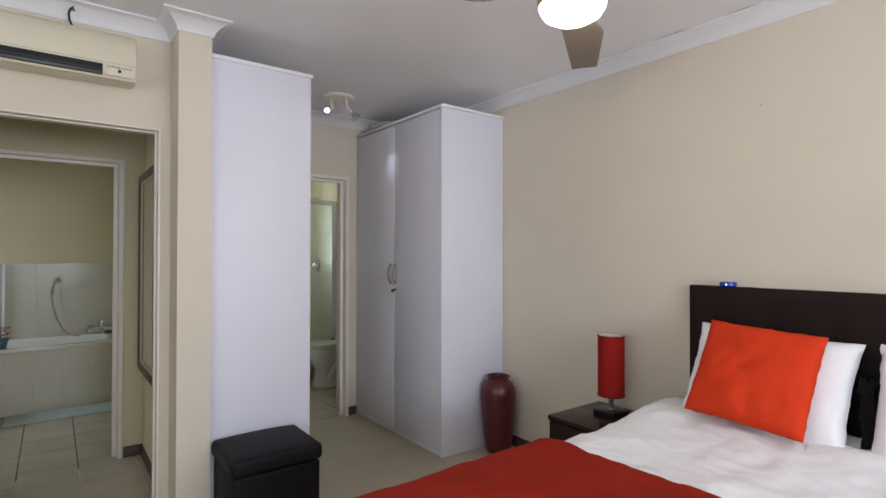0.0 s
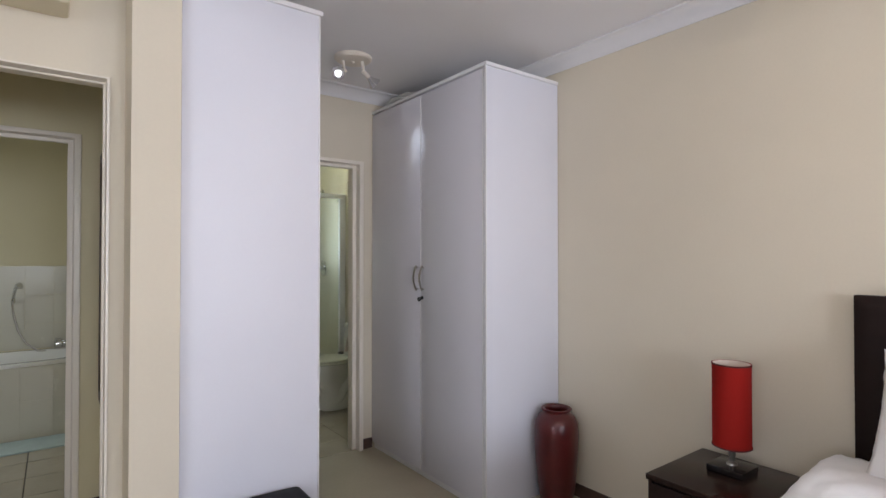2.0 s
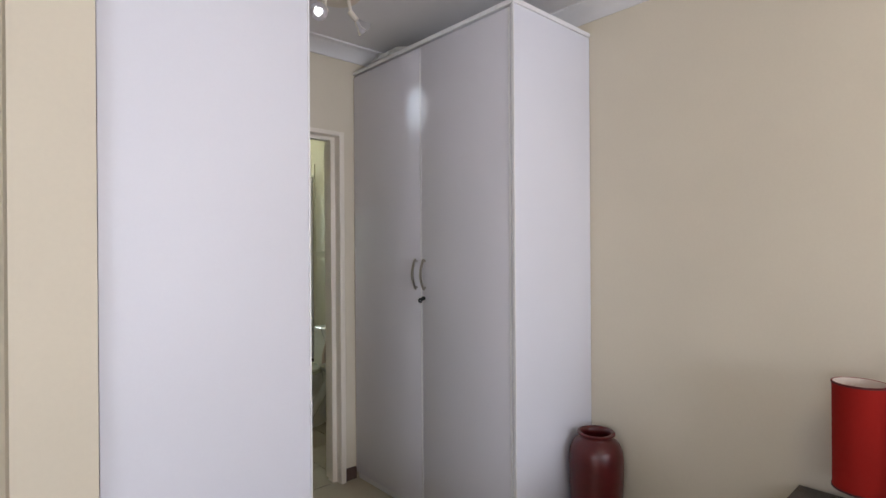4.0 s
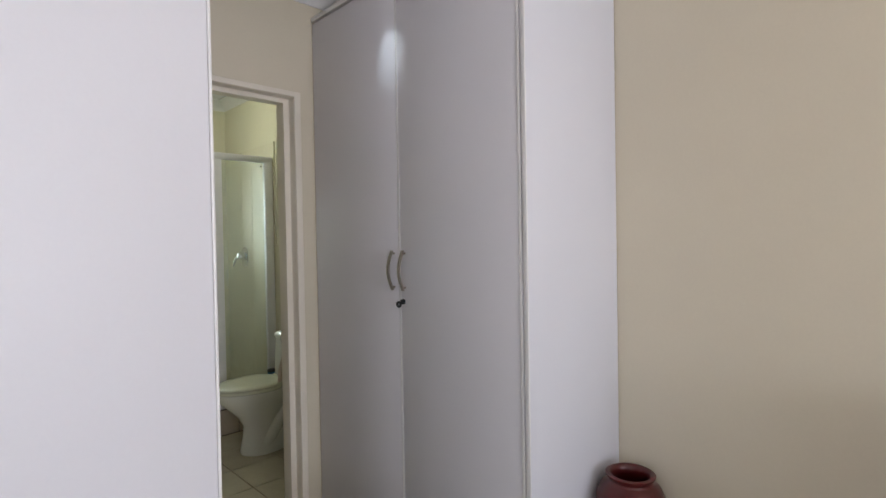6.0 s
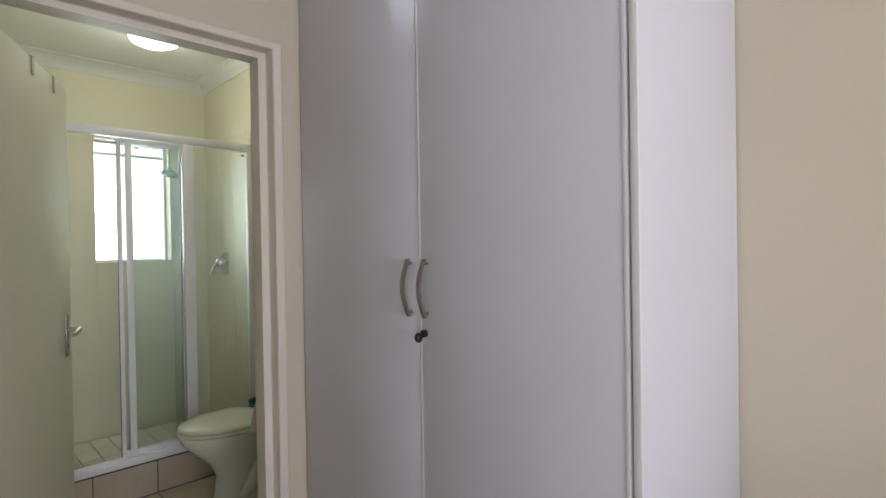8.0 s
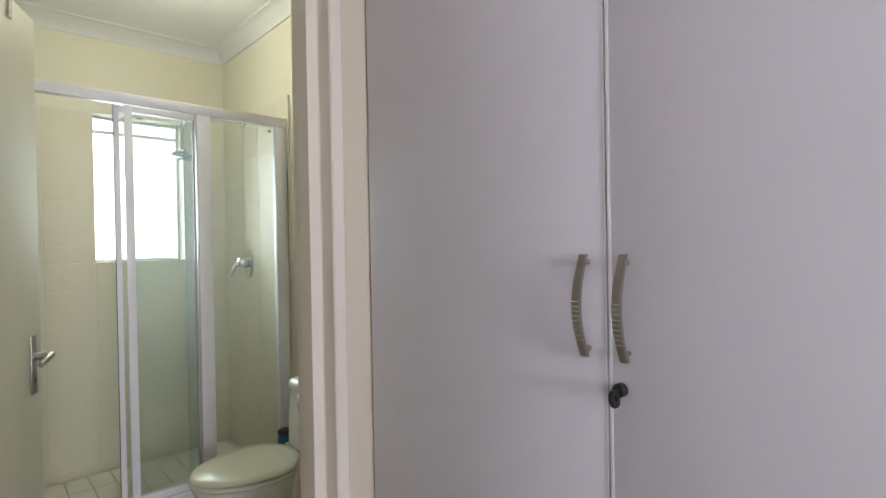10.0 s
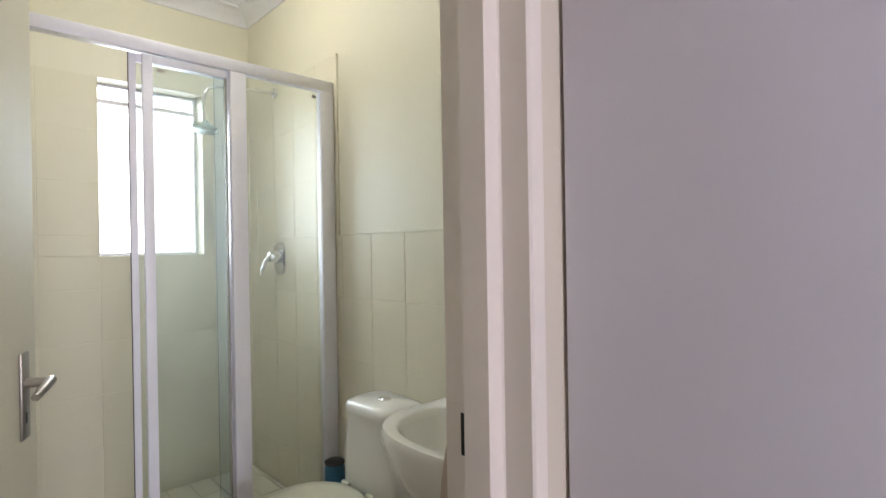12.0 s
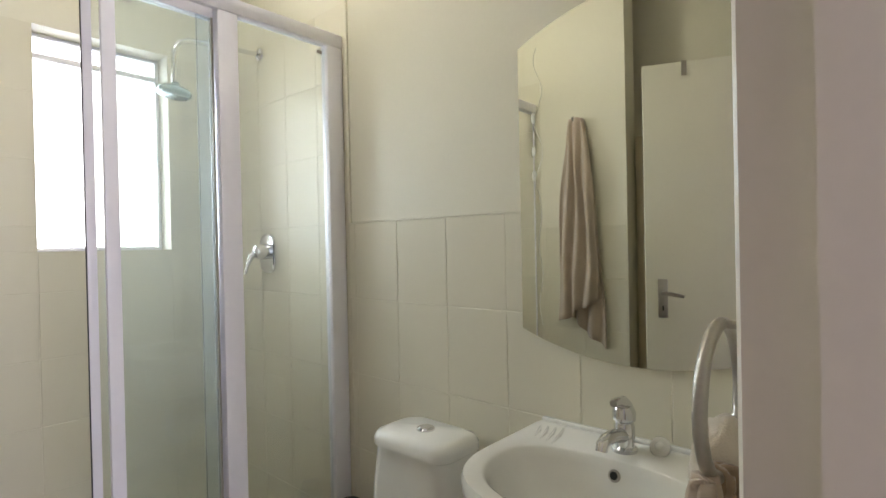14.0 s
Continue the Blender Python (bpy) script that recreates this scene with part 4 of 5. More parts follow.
_t = thing("toilet", (2.5, TY, 0), "white close-coupled toilet with ivory seat and lid down", "toilet")


def oval(cx, cy, rx_front, rx_back, ry, z, n=40, egg=0.0):
    """A plan outline: long towards -x, short towards +x."""
    pts = []
    for i in range(n):
        a = 2 * math.pi * i / n
        c, s_ = math.cos(a), math.sin(a)
        pts.append((cx + (rx_back if c > 0 else rx_front) * c, cy + ry * s_ * (1 - egg * max(0, -c)), z))
    return pts


_rows = [(2.47, 0.125, 0.21, 0.115, 0.0), (2.47, 0.128, 0.21, 0.118, 0.015), (2.475, 0.115, 0.20, 0.100, 0.10), (2.48, 0.115, 0.19, 0.096, 0.18), (2.475, 0.15, 0.19, 0.115, 0.25), (2.465, 0.213, 0.19, 0.148, 0.32), (2.455, 0.252, 0.19, 0.173, 0.372), (2.455, 0.269, 0.18, 0.181, 0.414), (2.455, 0.269, 0.18, 0.181, 0.422)]
part("pan", loft(B(), [oval(cx, TY, f, b, w, z) for cx, f, b, w, z in _rows]), CERAMIC, _t, angle=60)
part("pan_back", bx(2.60, 2.795, TY - 0.085, TY + 0.085, 0.0, 0.41, bevel=0.02, seg=3), CERAMIC, _t)
part("seat", loft(B(), [oval(2.455, TY, f, 0.165, w, z) for f, w, z in ((0.264, 0.178, 0.424), (0.276, 0.188, 0.428), (0.276, 0.188, 0.438), (0.268, 0.182, 0.443))]), SEAT_PLASTIC, _t, "ivory plastic seat", angle=60)
part("lid", loft(B(), [oval(2.455, TY, f, b, w, z) for f, b, w, z in ((0.262, 0.162, 0.178, 0.4460), (0.274, 0.165, 0.187, 0.450), (0.272, 0.163, 0.185, 0.459), (0.258, 0.155, 0.172, 0.466), (0.19, 0.12, 0.12, 0.471), (0.06, 0.05, 0.04, 0.473))]), SEAT_PLASTIC, _t, "ivory plastic lid, closed", angle=60)
for yy in (-0.075, 0.075):
    part("hinge", tube(B(), [(2.625, TY + yy - 0.02, 0.452), (2.625, TY + yy + 0.02, 0.452)], 0.011, 12), SEAT_PLASTIC, _t)


def rounded(cx, cy, w, d, z, r, n=6):
    pts = []
    for sx, sy, a0 in ((1, 1, 0), (-1, 1, 90), (-1, -1, 180), (1, -1, 270)):
        for i in range(n + 1):
            a = radians(a0 + 90 * i / n)
            pts.append((cx + sx * (d / 2 - r) + r * math.cos(a), cy + sy * (w / 2 - r) + r * math.sin(a), z))
    return pts


CY = TY - 0.045
_c = part("cistern", loft(B(), [rounded(2.715, CY, w, d, z, 0.04) for w, d, z in ((0.31, 0.15, 0.405), (0.335, 0.170, 0.435), (0.305, 0.175, 0.61), (0.268, 0.172, 0.718))]), CERAMIC, _t, angle=60)
_cl = part("cistern_lid", loft(B(), [rounded(2.712, CY, w, d, z, r) for w, d, z, r in ((0.258, 0.160, 0.7183, 0.04), (0.260, 0.164, 0.7225, 0.04), (0.282, 0.190, 0.7235, 0.05), (0.282, 0.190, 0.741, 0.05), (0.270, 0.178, 0.756, 0.05), (0.228, 0.14, 0.765, 0.05))]), CERAMIC, _t, angle=60)
for sgn in (-1, 1):
    part("trapway", tube(B(), [(2.45, TY + sgn * 0.075, 0.04), (2.50, TY + sgn * 0.085, 0.10), (2.56, TY + sgn * 0.092, 0.20), (2.63, TY + sgn * 0.090, 0.29), (2.70, TY + sgn * 0.08, 0.33)], [0.03, 0.04, 0.042, 0.042, 0.035], 16), CERAMIC, _t)
part("flush_button", lathe(lathe(B(), [(0.026, 0.762), (0.026, 0.769), (0.022, 0.772)], 28, pose(2.712, CY, 0)), [(0.019, 0.771), (0.017, 0.774)], 20, pose(2.712, CY, 0)), CHROME, _cl, "chrome dual flush button")

# toilet brush
_tb = thing("toilet_brush", (2.735, 5.765, 0), "blue plastic toilet brush canister with a dark lid", "toilet brush")
part("canister", lathe(B(), [(0.044, 0), (0.046, 0.006), (0.043, 0.20), (0.041, 0.40), (0.037, 0.42)], 28, pose(2.735, 5.765, 0)), TEAL, _tb)
part("lid", lathe(B(), [(0.041, 0.421), (0.042, 0.428), (0.034, 0.434), (0.010, 0.436)], 24, pose(2.735, 5.765, 0)), BLACK, _tb, "flat dark lid")

# wash basin
BYC = 4.82
_w = thing("wash_basin", (2.815, BYC, 0.60), "white ceramic wall-hung wash basin with chrome tap", "wash basin")


NB = 72


def basin_outline(a, k):
    """How far the basin reaches from its middle in the direction a: a square back at the wall, a bowed front."""
    c, q = math.cos(a), math.sin(a)
    back, half, fr = 0.2365, 0.250 * k, 0.208 * k
    far = []
    if c > 1e-6:
        far.append(back / c)
    if abs(q) > 1e-6 and c > -0.15:
        far.append(half / abs(q))
    if c <= 0:
        far.append(1 / ((abs(c) / fr) ** 2.5 + (abs(q) / half) ** 2.5) ** 0.4)
    return min(far)


def basin_ring(k, z):
    out = []
    for i in range(NB):
        a = 2 * math.pi * i / NB
        r = basin_outline(a, k)
        out.append((2.58 + r * math.cos(a), BYC + r * math.sin(a), z))
    return out


def bowl_ring(k, z):
    out = []
    for i in range(NB):
        a = 2 * math.pi * i / NB
        c, q = math.cos(a), math.sin(a)
        r = 1 / ((abs(c) / (0.105 if c > 0 else 0.172)) ** 2.4 + (abs(q) / 0.205) ** 2.4) ** (1 / 2.4)
        out.append((2.58 + k * r * c, BYC + k * r * q, z))
    return out


bm = loft(B(), [basin_ring(k, z) for k, z in ((0.45, 0.60), (0.62, 0.63), (0.82, 0.70), (0.96, 0.775), (1.0, 0.805), (1.0, 0.826), (0.985, 0.834))]
          + [bowl_ring(k, z) for k, z in ((1.04, 0.834), (1.0, 0.830), (0.96, 0.81), (0.86, 0.76), (0.62, 0.722), (0.25, 0.708))])
part("bowl", bm, CERAMIC, _w, angle=50)
part("upstand", bx(2.801, 2.8172, BYC - 0.243, BYC + 0.243, 0.830, 0.843, bevel=0.004, seg=3), CERAMIC, _w)
part("overflow", lathe(B(), [(0.013, 0), (0.012, 0.003), (0.007, 0.004)], 20, pose(2.679, BYC, 0.803, 0, -72, 0)), STEEL, _w, "steel overflow ring")
part("overflow_hole", lathe(B(), [(0.0085, 0.0035), (0.0075, 0.0050)], 16, pose(2.679, BYC, 0.803, 0, -72, 0)), BLACK, _w, "dark overflow hole")
for _k in range(4):
    part("soap_ridge", tube(B(), [(2.782 - 0.006 * _k, BYC + 0.170 + 0.018 * _k, 0.8335), (2.735, BYC + 0.155 + 0.018 * _k, 0.8345), (2.682 + 0.006 * _k, BYC + 0.145 + 0.018 * _k, 0.8330)], [0.002, 0.0045, 0.002], 8), CERAMIC, _w)
part("waste", lathe(B(), [(0.028, 0.702), (0.026, 0.705), (0.016, 0.703)], 24, pose(2.60, BYC, 0)), CHROME, _w, "chrome waste")
part("trap", tube(B(), [(2.60, BYC, 0.61), (2.60, BYC, 0.45), (2.62, BYC, 0.40), (2.66, BYC, 0.39), (2.69, BYC, 0.42), (2.72, BYC, 0.46), (2.814, BYC, 0.46)], 0.02, 14), ALU, _w, "white plastic waste trap")
_tp = thing("basin_tap", (2.745, BYC + 0.005, 0.834), "chrome single-lever basin mixer tap", "tap")
TPY = BYC + 0.005
part("body", lathe(B(), [(0.027, 0.834), (0.027, 0.841), (0.022, 0.846), (0.0215, 0.888), (0.0195, 0.892), (0.0195, 0.897), (0.024, 0.901), (0.0245, 0.918), (0.019, 0.929), (0.008, 0.933)], 28, pose(2.745, TPY, 0)), CHROME, _tp)
part("spout", tube(B(), [(2.745, TPY, 0.866), (2.715, TPY, 0.875), (2.680, TPY, 0.882), (2.652, TPY, 0.883), (2.636, TPY, 0.878), (2.632, TPY, 0.866)], [0.017, 0.015, 0.0135, 0.013, 0.0125, 0.012], 16), CHROME, _tp)
part("lever", tube(B(), [(2.754, TPY, 0.925), (2.738, TPY, 0.939), (2.712, TPY, 0.946), (2.692, TPY, 0.947)], [0.016, 0.014, 0.010, 0.008], 14), CHROME, _tp)
tagged(part("basin_plug", lathe(B(), [(0.020, 0), (0.022, 0.004), (0.020, 0.009), (0.010, 0.011), (0.006, 0.017), (0.004, 0.018)], 24, pose(2.772, BYC - 0.062, 0.8475, 0, -60, 0)), CERAMIC), "white rubber basin plug resting beside the tap", "plug")

# wall mirror with bowed top and bottom
MY0, MY1 = 4.525, 5.118
_mi = thing("bathroom_mirror", (2.812, (MY0 + MY1) / 2, 1.0), "frameless wall mirror with bowed top and bottom edges", "mirror")


def mirror_outline(y):
    q = 1 - ((y - (MY0 + MY1) / 2) / ((MY1 - MY0) / 2)) ** 2
    return 1.062 - 0.062 * q, 1.785 + 0.072 * q


def strip(bm, ys, lo_hi, x0, x1):
    rings = []
    for y in ys:
        lo, hi = lo_hi(y)
        rings.append([(x0, y, lo), (x0, y, hi), (x1, y, hi), (x1, y, lo)])
    return loft(bm, rings)


part("glass", strip(B(), [MY0 + (MY1 - MY0) * i / 30 for i in range(31)], mirror_outline, 2.809, 2.8145), MIRROR, _mi, smooth=False)
part("rim", tube(B(), [(2.8085, MY1, mirror_outline(MY1)[0])] + [(2.8085, MY1 + (MY0 - MY1) * i / 20, mirror_outline(MY1 + (MY0 - MY1) * i / 20)[0]) for i in range(21)], 0.0012, 6), STEEL, _mi)
_fro = material("etched_glass", (0.74, 0.75, 0.66), 0.5, metal=0.0, var=0.06, bump=0.05)
_bm = B()
_rr = []
for i in range(41):
    z = 1.075 + (1.775 - 1.075) * i / 40
    wv = 0.057 - (0.012 if z > 1.42 else 0.005) * math.cos((z - 1.743) * 40.8)
    _rr.append([(2.8083, MY1 - wv - 0.0014, z), (2.8083, MY1 - wv, z), (2.8088, MY1 - wv, z), (2.8088, MY1 - wv - 0.0014, z)])
part("etched_wave", loft(_bm, _rr), _fro, _mi, "wavy etched line along the side")
for z in (1.453, 1.516, 1.599):
    part("etched_lozenge", lathe(B(), [(0.011, 0), (0.008, 0.0006)], 8, Matrix.Translation((2.8088, MY1 - 0.043, z)) @ pose(0, 0, 0, 0, -90, 0) @ Matrix.Diagonal((1.4, 0.6, 1, 1))), _fro, _mi)

# towel ring on the door wall with a hand towel
_tr = thing("towel_ring", (2.31, 4.456, 1.16), "satin grey metal towel ring on the wall beside the basin", "towel ring")
part("mount", tube(lathe(B(), [(0.024, 0), (0.022, 0.010), (0.012, 0.016)], 24, pose(2.31, YR + 0.0005, 1.186, -90, 0, 0)), [(2.31, YR + 0.008, 1.186), (2.31, 4.528, 1.186)], 0.005, 12), SATIN, _tr)
part("ring", tube(B(), [(2.31 + 0.085 * math.sin(2 * math.pi * i / 32), 4.528, 1.101 + 0.085 * math.cos(2 * math.pi * i / 32)) for i in range(33)], 0.0078, 12, cap=False), SATIN, _tr)


def hanging_towel(name, x, y, z_top, w_top, axis, label, layers, cloth):
    """A towel bunched at one point: layers of (bottom, width, stand-off, folds, phase, slant), each a folded sheet."""
    bm = B()
    n, rows_ = 64, 34
    for z_bot, w_bot, off, folds, phase, slant in layers:
        g = []
        for k in range(rows_ + 1):
            t = k / rows_
            w = w_top + (w_bot - w_top) * min(1, t * 1.35) ** 0.75
            row = []
            for i in range(n + 1):
                u = 2 * i / n - 1
                amp = (0.006 + 0.011 * min(1, 2.5 * t)) * (1 - 0.35 * u * u)
                v = off * (0.4 + 0.6 * min(1, 3 * t)) + amp * math.sin(folds * u * math.pi + phase + 0.9 * math.sin(2.2 * t + phase))
                uu = u * w / 2 + 0.008 * math.sin(5 * t + phase) + 0.006 * math.sin(9 * t + 4 * u)
                zz = z_top + (z_bot + slant * u - z_top) * t - 0.02 * (u * u) * (1 - t) + 0.006 * math.sin(6 * u + phase) * t
                row.append(bm.verts.new((x + v, y + uu, zz) if axis == "x" else (x + uu, y + v, zz)))
            g.append(row)
        for k in range(rows_):
            for i in range(n):
                bm.faces.new((g[k][i], g[k][i + 1], g[k + 1][i + 1], g[k + 1][i]))
    ob = tagged(part(name, bm, cloth, angle=80), label, "towel")
    so = ob.modifiers.new("thickness", "SOLIDIFY")
    so.thickness, so.offset = 0.007, 0
    return ob


hanging_towel("hand_towel", 2.243, 4.530, 1.035, 0.018, "y", "beige terry hand towel hanging through the ring", [(0.70, 0.12, 0.012, 3.4, 0.3, 0.03), (0.74, 0.11, -0.010, 4.1, 2.6, 0.01)], TOWEL)
# narrow folded sheet, darker brown than the hand towel beside it
hanging_towel("wash_cloth", 2.292, 4.524, 1.030, 0.016, "y", "narrow brown terry strip hanging through the ring", [(0.78, 0.07, 0.008, 2.4, 0.9, 0.02), (0.80, 0.07, -0.010, 2.0, 1.7, -0.02)], TOWEL_BROWN)
_bm = B()
bmesh.ops.create_icosphere(_bm, subdivisions=4, radius=1)
for v in _bm.verts:
    v.co *= 1 + 0.12 * noise.noise(v.co * 2.2) + 0.05 * noise.noise(v.co * 9) + 0.03 * noise.noise(v.co * 21)
    v.co = Vector((2.356 + v.co.x * 0.055, 4.536 + v.co.y * 0.038, 1.006 + v.co.z * 0.062))
tagged(part("face_cloth", _bm, TOWEL_PALE, angle=80), "cream face cloth bunched over the towel ring", "face cloth")

_hk = thing("wall_hook", (XW, 5.630, 1.90), "small chrome wall hook behind the towel", "hook")
part("hook", tube(B(), [(XW + 0.0, 5.630, 1.905), (XW + 0.03, 5.630, 1.90), (XW + 0.04, 5.630, 1.92)], 0.006, 10), CHROME, _hk)
hanging_towel("bath_towel", XW + 0.022, 5.612, 1.915, 0.085, "x", "beige terry bath towel hanging from a wall hook", [(0.85, 0.25, 0.0, 3.6, 0.4, 0.10), (0.93, 0.21, 0.030, 3.0, 2.0, -0.06)], TOWEL)

# tall cupboard in the recess behind the door
_cu = thing("linen_cupboard", (1.3, 5.2, 0), "tall beige linen cupboard in the recess behind the door", "cupboard")
part("body", bx(1.222, 1.385, 5.06, 5.365, 0, 1.80, bevel=0.004), BEIGE_DOOR, _cu)
part("door", bx(1.387, 1.402, 5.065, 5.36, 0.06, 1.79, bevel=0.003), BEIGE_DOOR, _cu)

# ensuite door, open into the room
_dm = Matrix.Translation((1.385, 4.462, 0)) @ Matrix.Rotation(radians(-22.6), 4, "Z")


def placed(bm, m):
    bmesh.ops.transform(bm, matrix=m, verts=bm.verts)
    return bm


door = tagged(part("door_1", placed(bx(-0.02, 0.02, 0.004, 0.813, 0.008, 2.028, bevel=0.003), _dm), DOORPAINT), "cream painted flush door, open into the ensuite", "door", kind="structure")
for sgn in (1, -1):
    hx_ = 0.0205 * sgn
    pl = part("door_plate", placed(bx(hx_, hx_ + 0.005 * sgn, 0.727, 0.765, 0.955, 1.118, bevel=0.002), _dm), SATIN, door, "satin steel lever plate with keyhole")
    part("door_handle", placed(tube(tube(B(), [(hx_, 0.746, 1.06), (hx_ + 0.044 * sgn, 0.746, 1.06)], 0.009, 12), [(hx_ + 0.043 * sgn, 0.752, 1.061), (hx_ + 0.046 * sgn, 0.715, 1.058), (hx_ + 0.044 * sgn, 0.668, 1.048)], [0.009, 0.0085, 0.007], 12), _dm), SATIN, pl, "satin steel lever handle")
    part("keyhole", placed(bx(hx_ + 0.0045 * sgn, hx_ + 0.0056 * sgn, 0.743, 0.749, 0.985, 1.005), _dm), BLACK, pl)
for yy in (0.42, 0.64):
    part("over_door_hook", placed(boxes([(-0.024, 0.024, yy, yy + 0.02, 2.0285, 2.031), (0.0205, 0.0235, yy, yy + 0.02, 1.97, 2.0285), (-0.0235, -0.0205, yy, yy + 0.02, 1.97, 2.0285)]), _dm), STEEL, door, "dull metal over-door hook")
for zz in (0.25, 1.78):
    part("hinge", placed(tube(B(), [(0.0, -0.004, zz), (0.0, -0.004, zz + 0.10)], 0.007, 10), _dm), STEEL, door)
# strike plate in the frame
_sp = part("strike_plate", boxes([(2.1535, 2.1565, 4.4225, 4.4620, 0.978, 1.066)]), FRAME, frame_ensuite, "painted steel strike plate", smooth=False)
part("latch_slot", boxes([(2.1528, 2.1540, 4.4330, 4.4400, 0.990, 1.054)]), BLACK, _sp, smooth=False)

# ceiling light
_cl = thing("ceiling_light", (2.22, 5.83, HE), "round white ceiling light with lit opal dome", "ceiling light")
part("base", lathe(B(), [(0.13, HE - 0.001), (0.13, HE - 0.025), (0.12, HE - 0.03)], 40, pose(2.22, 5.83, 0)), ALU, _cl)
part("dome", lathe(B(), [(0.125, HE - 0.028), (0.128, HE - 0.075), (0.118, HE - 0.100), (0.085, HE - 0.116), (0.02, HE - 0.122)], 40, pose(2.22, 5.83, 0)), DOME, _cl, "lit white opal dome", angle=80).visible_shadow = False

# ---- hall and bathroom ----
structure("floor_hall", boxes([(-1.6, 0.8, YA + 0.05, 7.0, -0.1, -0.003)]), GROUT_DARK, "dark grouted hall and bathroom floor under tiles", "floor")
structure("ceiling_hall", boxes([(-1.0, 0.7, YA + 0.1, 4.413, H - 0.06, H - 0.004)]), CEIL, "flat white painted hall ceiling", "ceiling")

# framed mirror in the hall
_hm = thing("hall_mirror", (0.625, 4.07, 0.61), "tall mirror in a dark wooden frame on the hall wall", "mirror")
part("frame", boxes([(0.606, 0.638, 3.70, 3.75, 0.61, 1.95), (0.606, 0.638, 4.345, 4.395, 0.61, 1.95), (0.606, 0.638, 3.75, 4.345, 1.90, 1.95), (0.606, 0.638, 3.75, 4.345, 0.61, 0.66)], bevel=0.004), DARKFRAME, _hm)
part("inner_frame", boxes([(0.612, 0.636, 3.752, 3.765, 0.662, 1.898), (0.612, 0.636, 4.330, 4.343, 0.662, 1.898), (0.612, 0.636, 3.765, 4.330, 1.885, 1.898), (0.612, 0.636, 3.765, 4.330, 0.662, 0.675)]), BEIGE_DOOR, _hm, "beige inner slip")
part("glass", boxes([(0.620, 0.634, 3.765, 4.330, 0.675, 1.885)]), MIRROR, _hm, smooth=False)

# bath tub behind a tiled front
YB = 6.03
_t = thing("bathtub", (-0.39, 6.39, 0), "white bathtub behind a tiled front panel", "bathtub")
bm = B()
def tub(k, z, n=44, rx_=1.04, ry_=0.31):
    return [(-0.39 + rx_ * k * math.copysign(abs(math.cos(a)) ** 0.45, math.cos(a)), 6.395 + ry_ * k * math.copysign(abs(math.sin(a)) ** 0.5, math.sin(a)), z) for a in [2 * math.pi * i / n for i in range(n)]]
part("tub", loft(bm, [tub(1.045, 0.552, ry_=0.348), tub(1.045, 0.575, ry_=0.348), tub(1.03, 0.580, ry_=0.345), tub(0.96, 0.580), tub(0.94, 0.572), tub(0.90, 0.45), tub(0.82, 0.22), tub(0.70, 0.17)], False, True), CERAMIC, _t, angle=50)
front = part("front_panel", boxes([(-1.49, 0.718, YB + 0.010, YB + 0.06, 0, 0.551)]), GROUT_LIGHT, _t, "pale grouted panel under the tub rim", smooth=False)

# bath mixer with hand shower
_bmx = thing("bath_mixer", (0.545, 6.76, 0.625), "chrome bath mixer with hand shower and hose", "bath mixer")
part("body", tube(tube(tube(B(), [(0.46, 6.70, 0.625), (0.63, 6.70, 0.625)], 0.034, 14), [(0.475, 6.755, 0.625), (0.475, 6.70, 0.625)], 0.018, 12), [(0.580, 6.755, 0.625), (0.580, 6.70, 0.625)], 0.018, 12), CHROME, _bmx)
for xx in (0.448, 0.642):
    part("knob", lathe(B(), [(0.026, -0.035), (0.045, -0.024), (0.045, 0.016), (0.030, 0.032)], 20, pose(xx, 6.70, 0.625, 0, 90, 0)), CHROME, _bmx)
part("diverter", lathe(B(), [(0.022, 0), (0.022, 0.035), (0.032, 0.042), (0.028, 0.075)], 16, pose(0.545, 6.70, 0.640)), CHROME, _bmx)
part("spout", tube(B(), [(0.545, 6.70, 0.620), (0.545, 6.62, 0.615), (0.545, 6.58, 0.597)], 0.017, 12), CHROME, _bmx)
part("hose", tube(B(), [(0.53, 6.69, 0.600), (0.46, 6.68, 0.580), (0.38, 6.67, 0.565), (0.30, 6.67, 0.580), (0.22, 6.69, 0.645), (0.165, 6.71, 0.755), (0.135, 6.72, 0.885), (0.125, 6.72, 0.985), (0.128, 6.715, 1.025)], 0.0085, 10), STEEL, _bmx, "steel shower hose")
part("wall_bracket", bx(0.115, 0.145, 6.715, 6.75, 0.995, 1.035, bevel=0.006), CHROME, _bmx)
part("hand_shower", tube(B(), [(0.128, 6.712, 1.015), (0.135, 6.70, 1.065), (0.145, 6.68, 1.115), (0.162, 6.66, 1.140), (0.180, 6.65, 1.145)], [0.012, 0.012, 0.013, 0.024, 0.030], 14), CHROME, _bmx)

# flower pot on the rim, folded bath screen, mat, basket
_fp = thing("flower_pot", (-0.235, 6.11, 0.58), "small teal pot with red flowers on the bath rim", "potted plant")
part("pot", lathe(B(), [(0.045, 0.581), (0.060, 0.66), (0.066, 0.662), (0.066, 0.675), (0.056, 0.672)], 24, pose(-0.235, 6.11, 0)), TEAL, _fp)
_bm, _bp = B(), B()
random.seed(5)
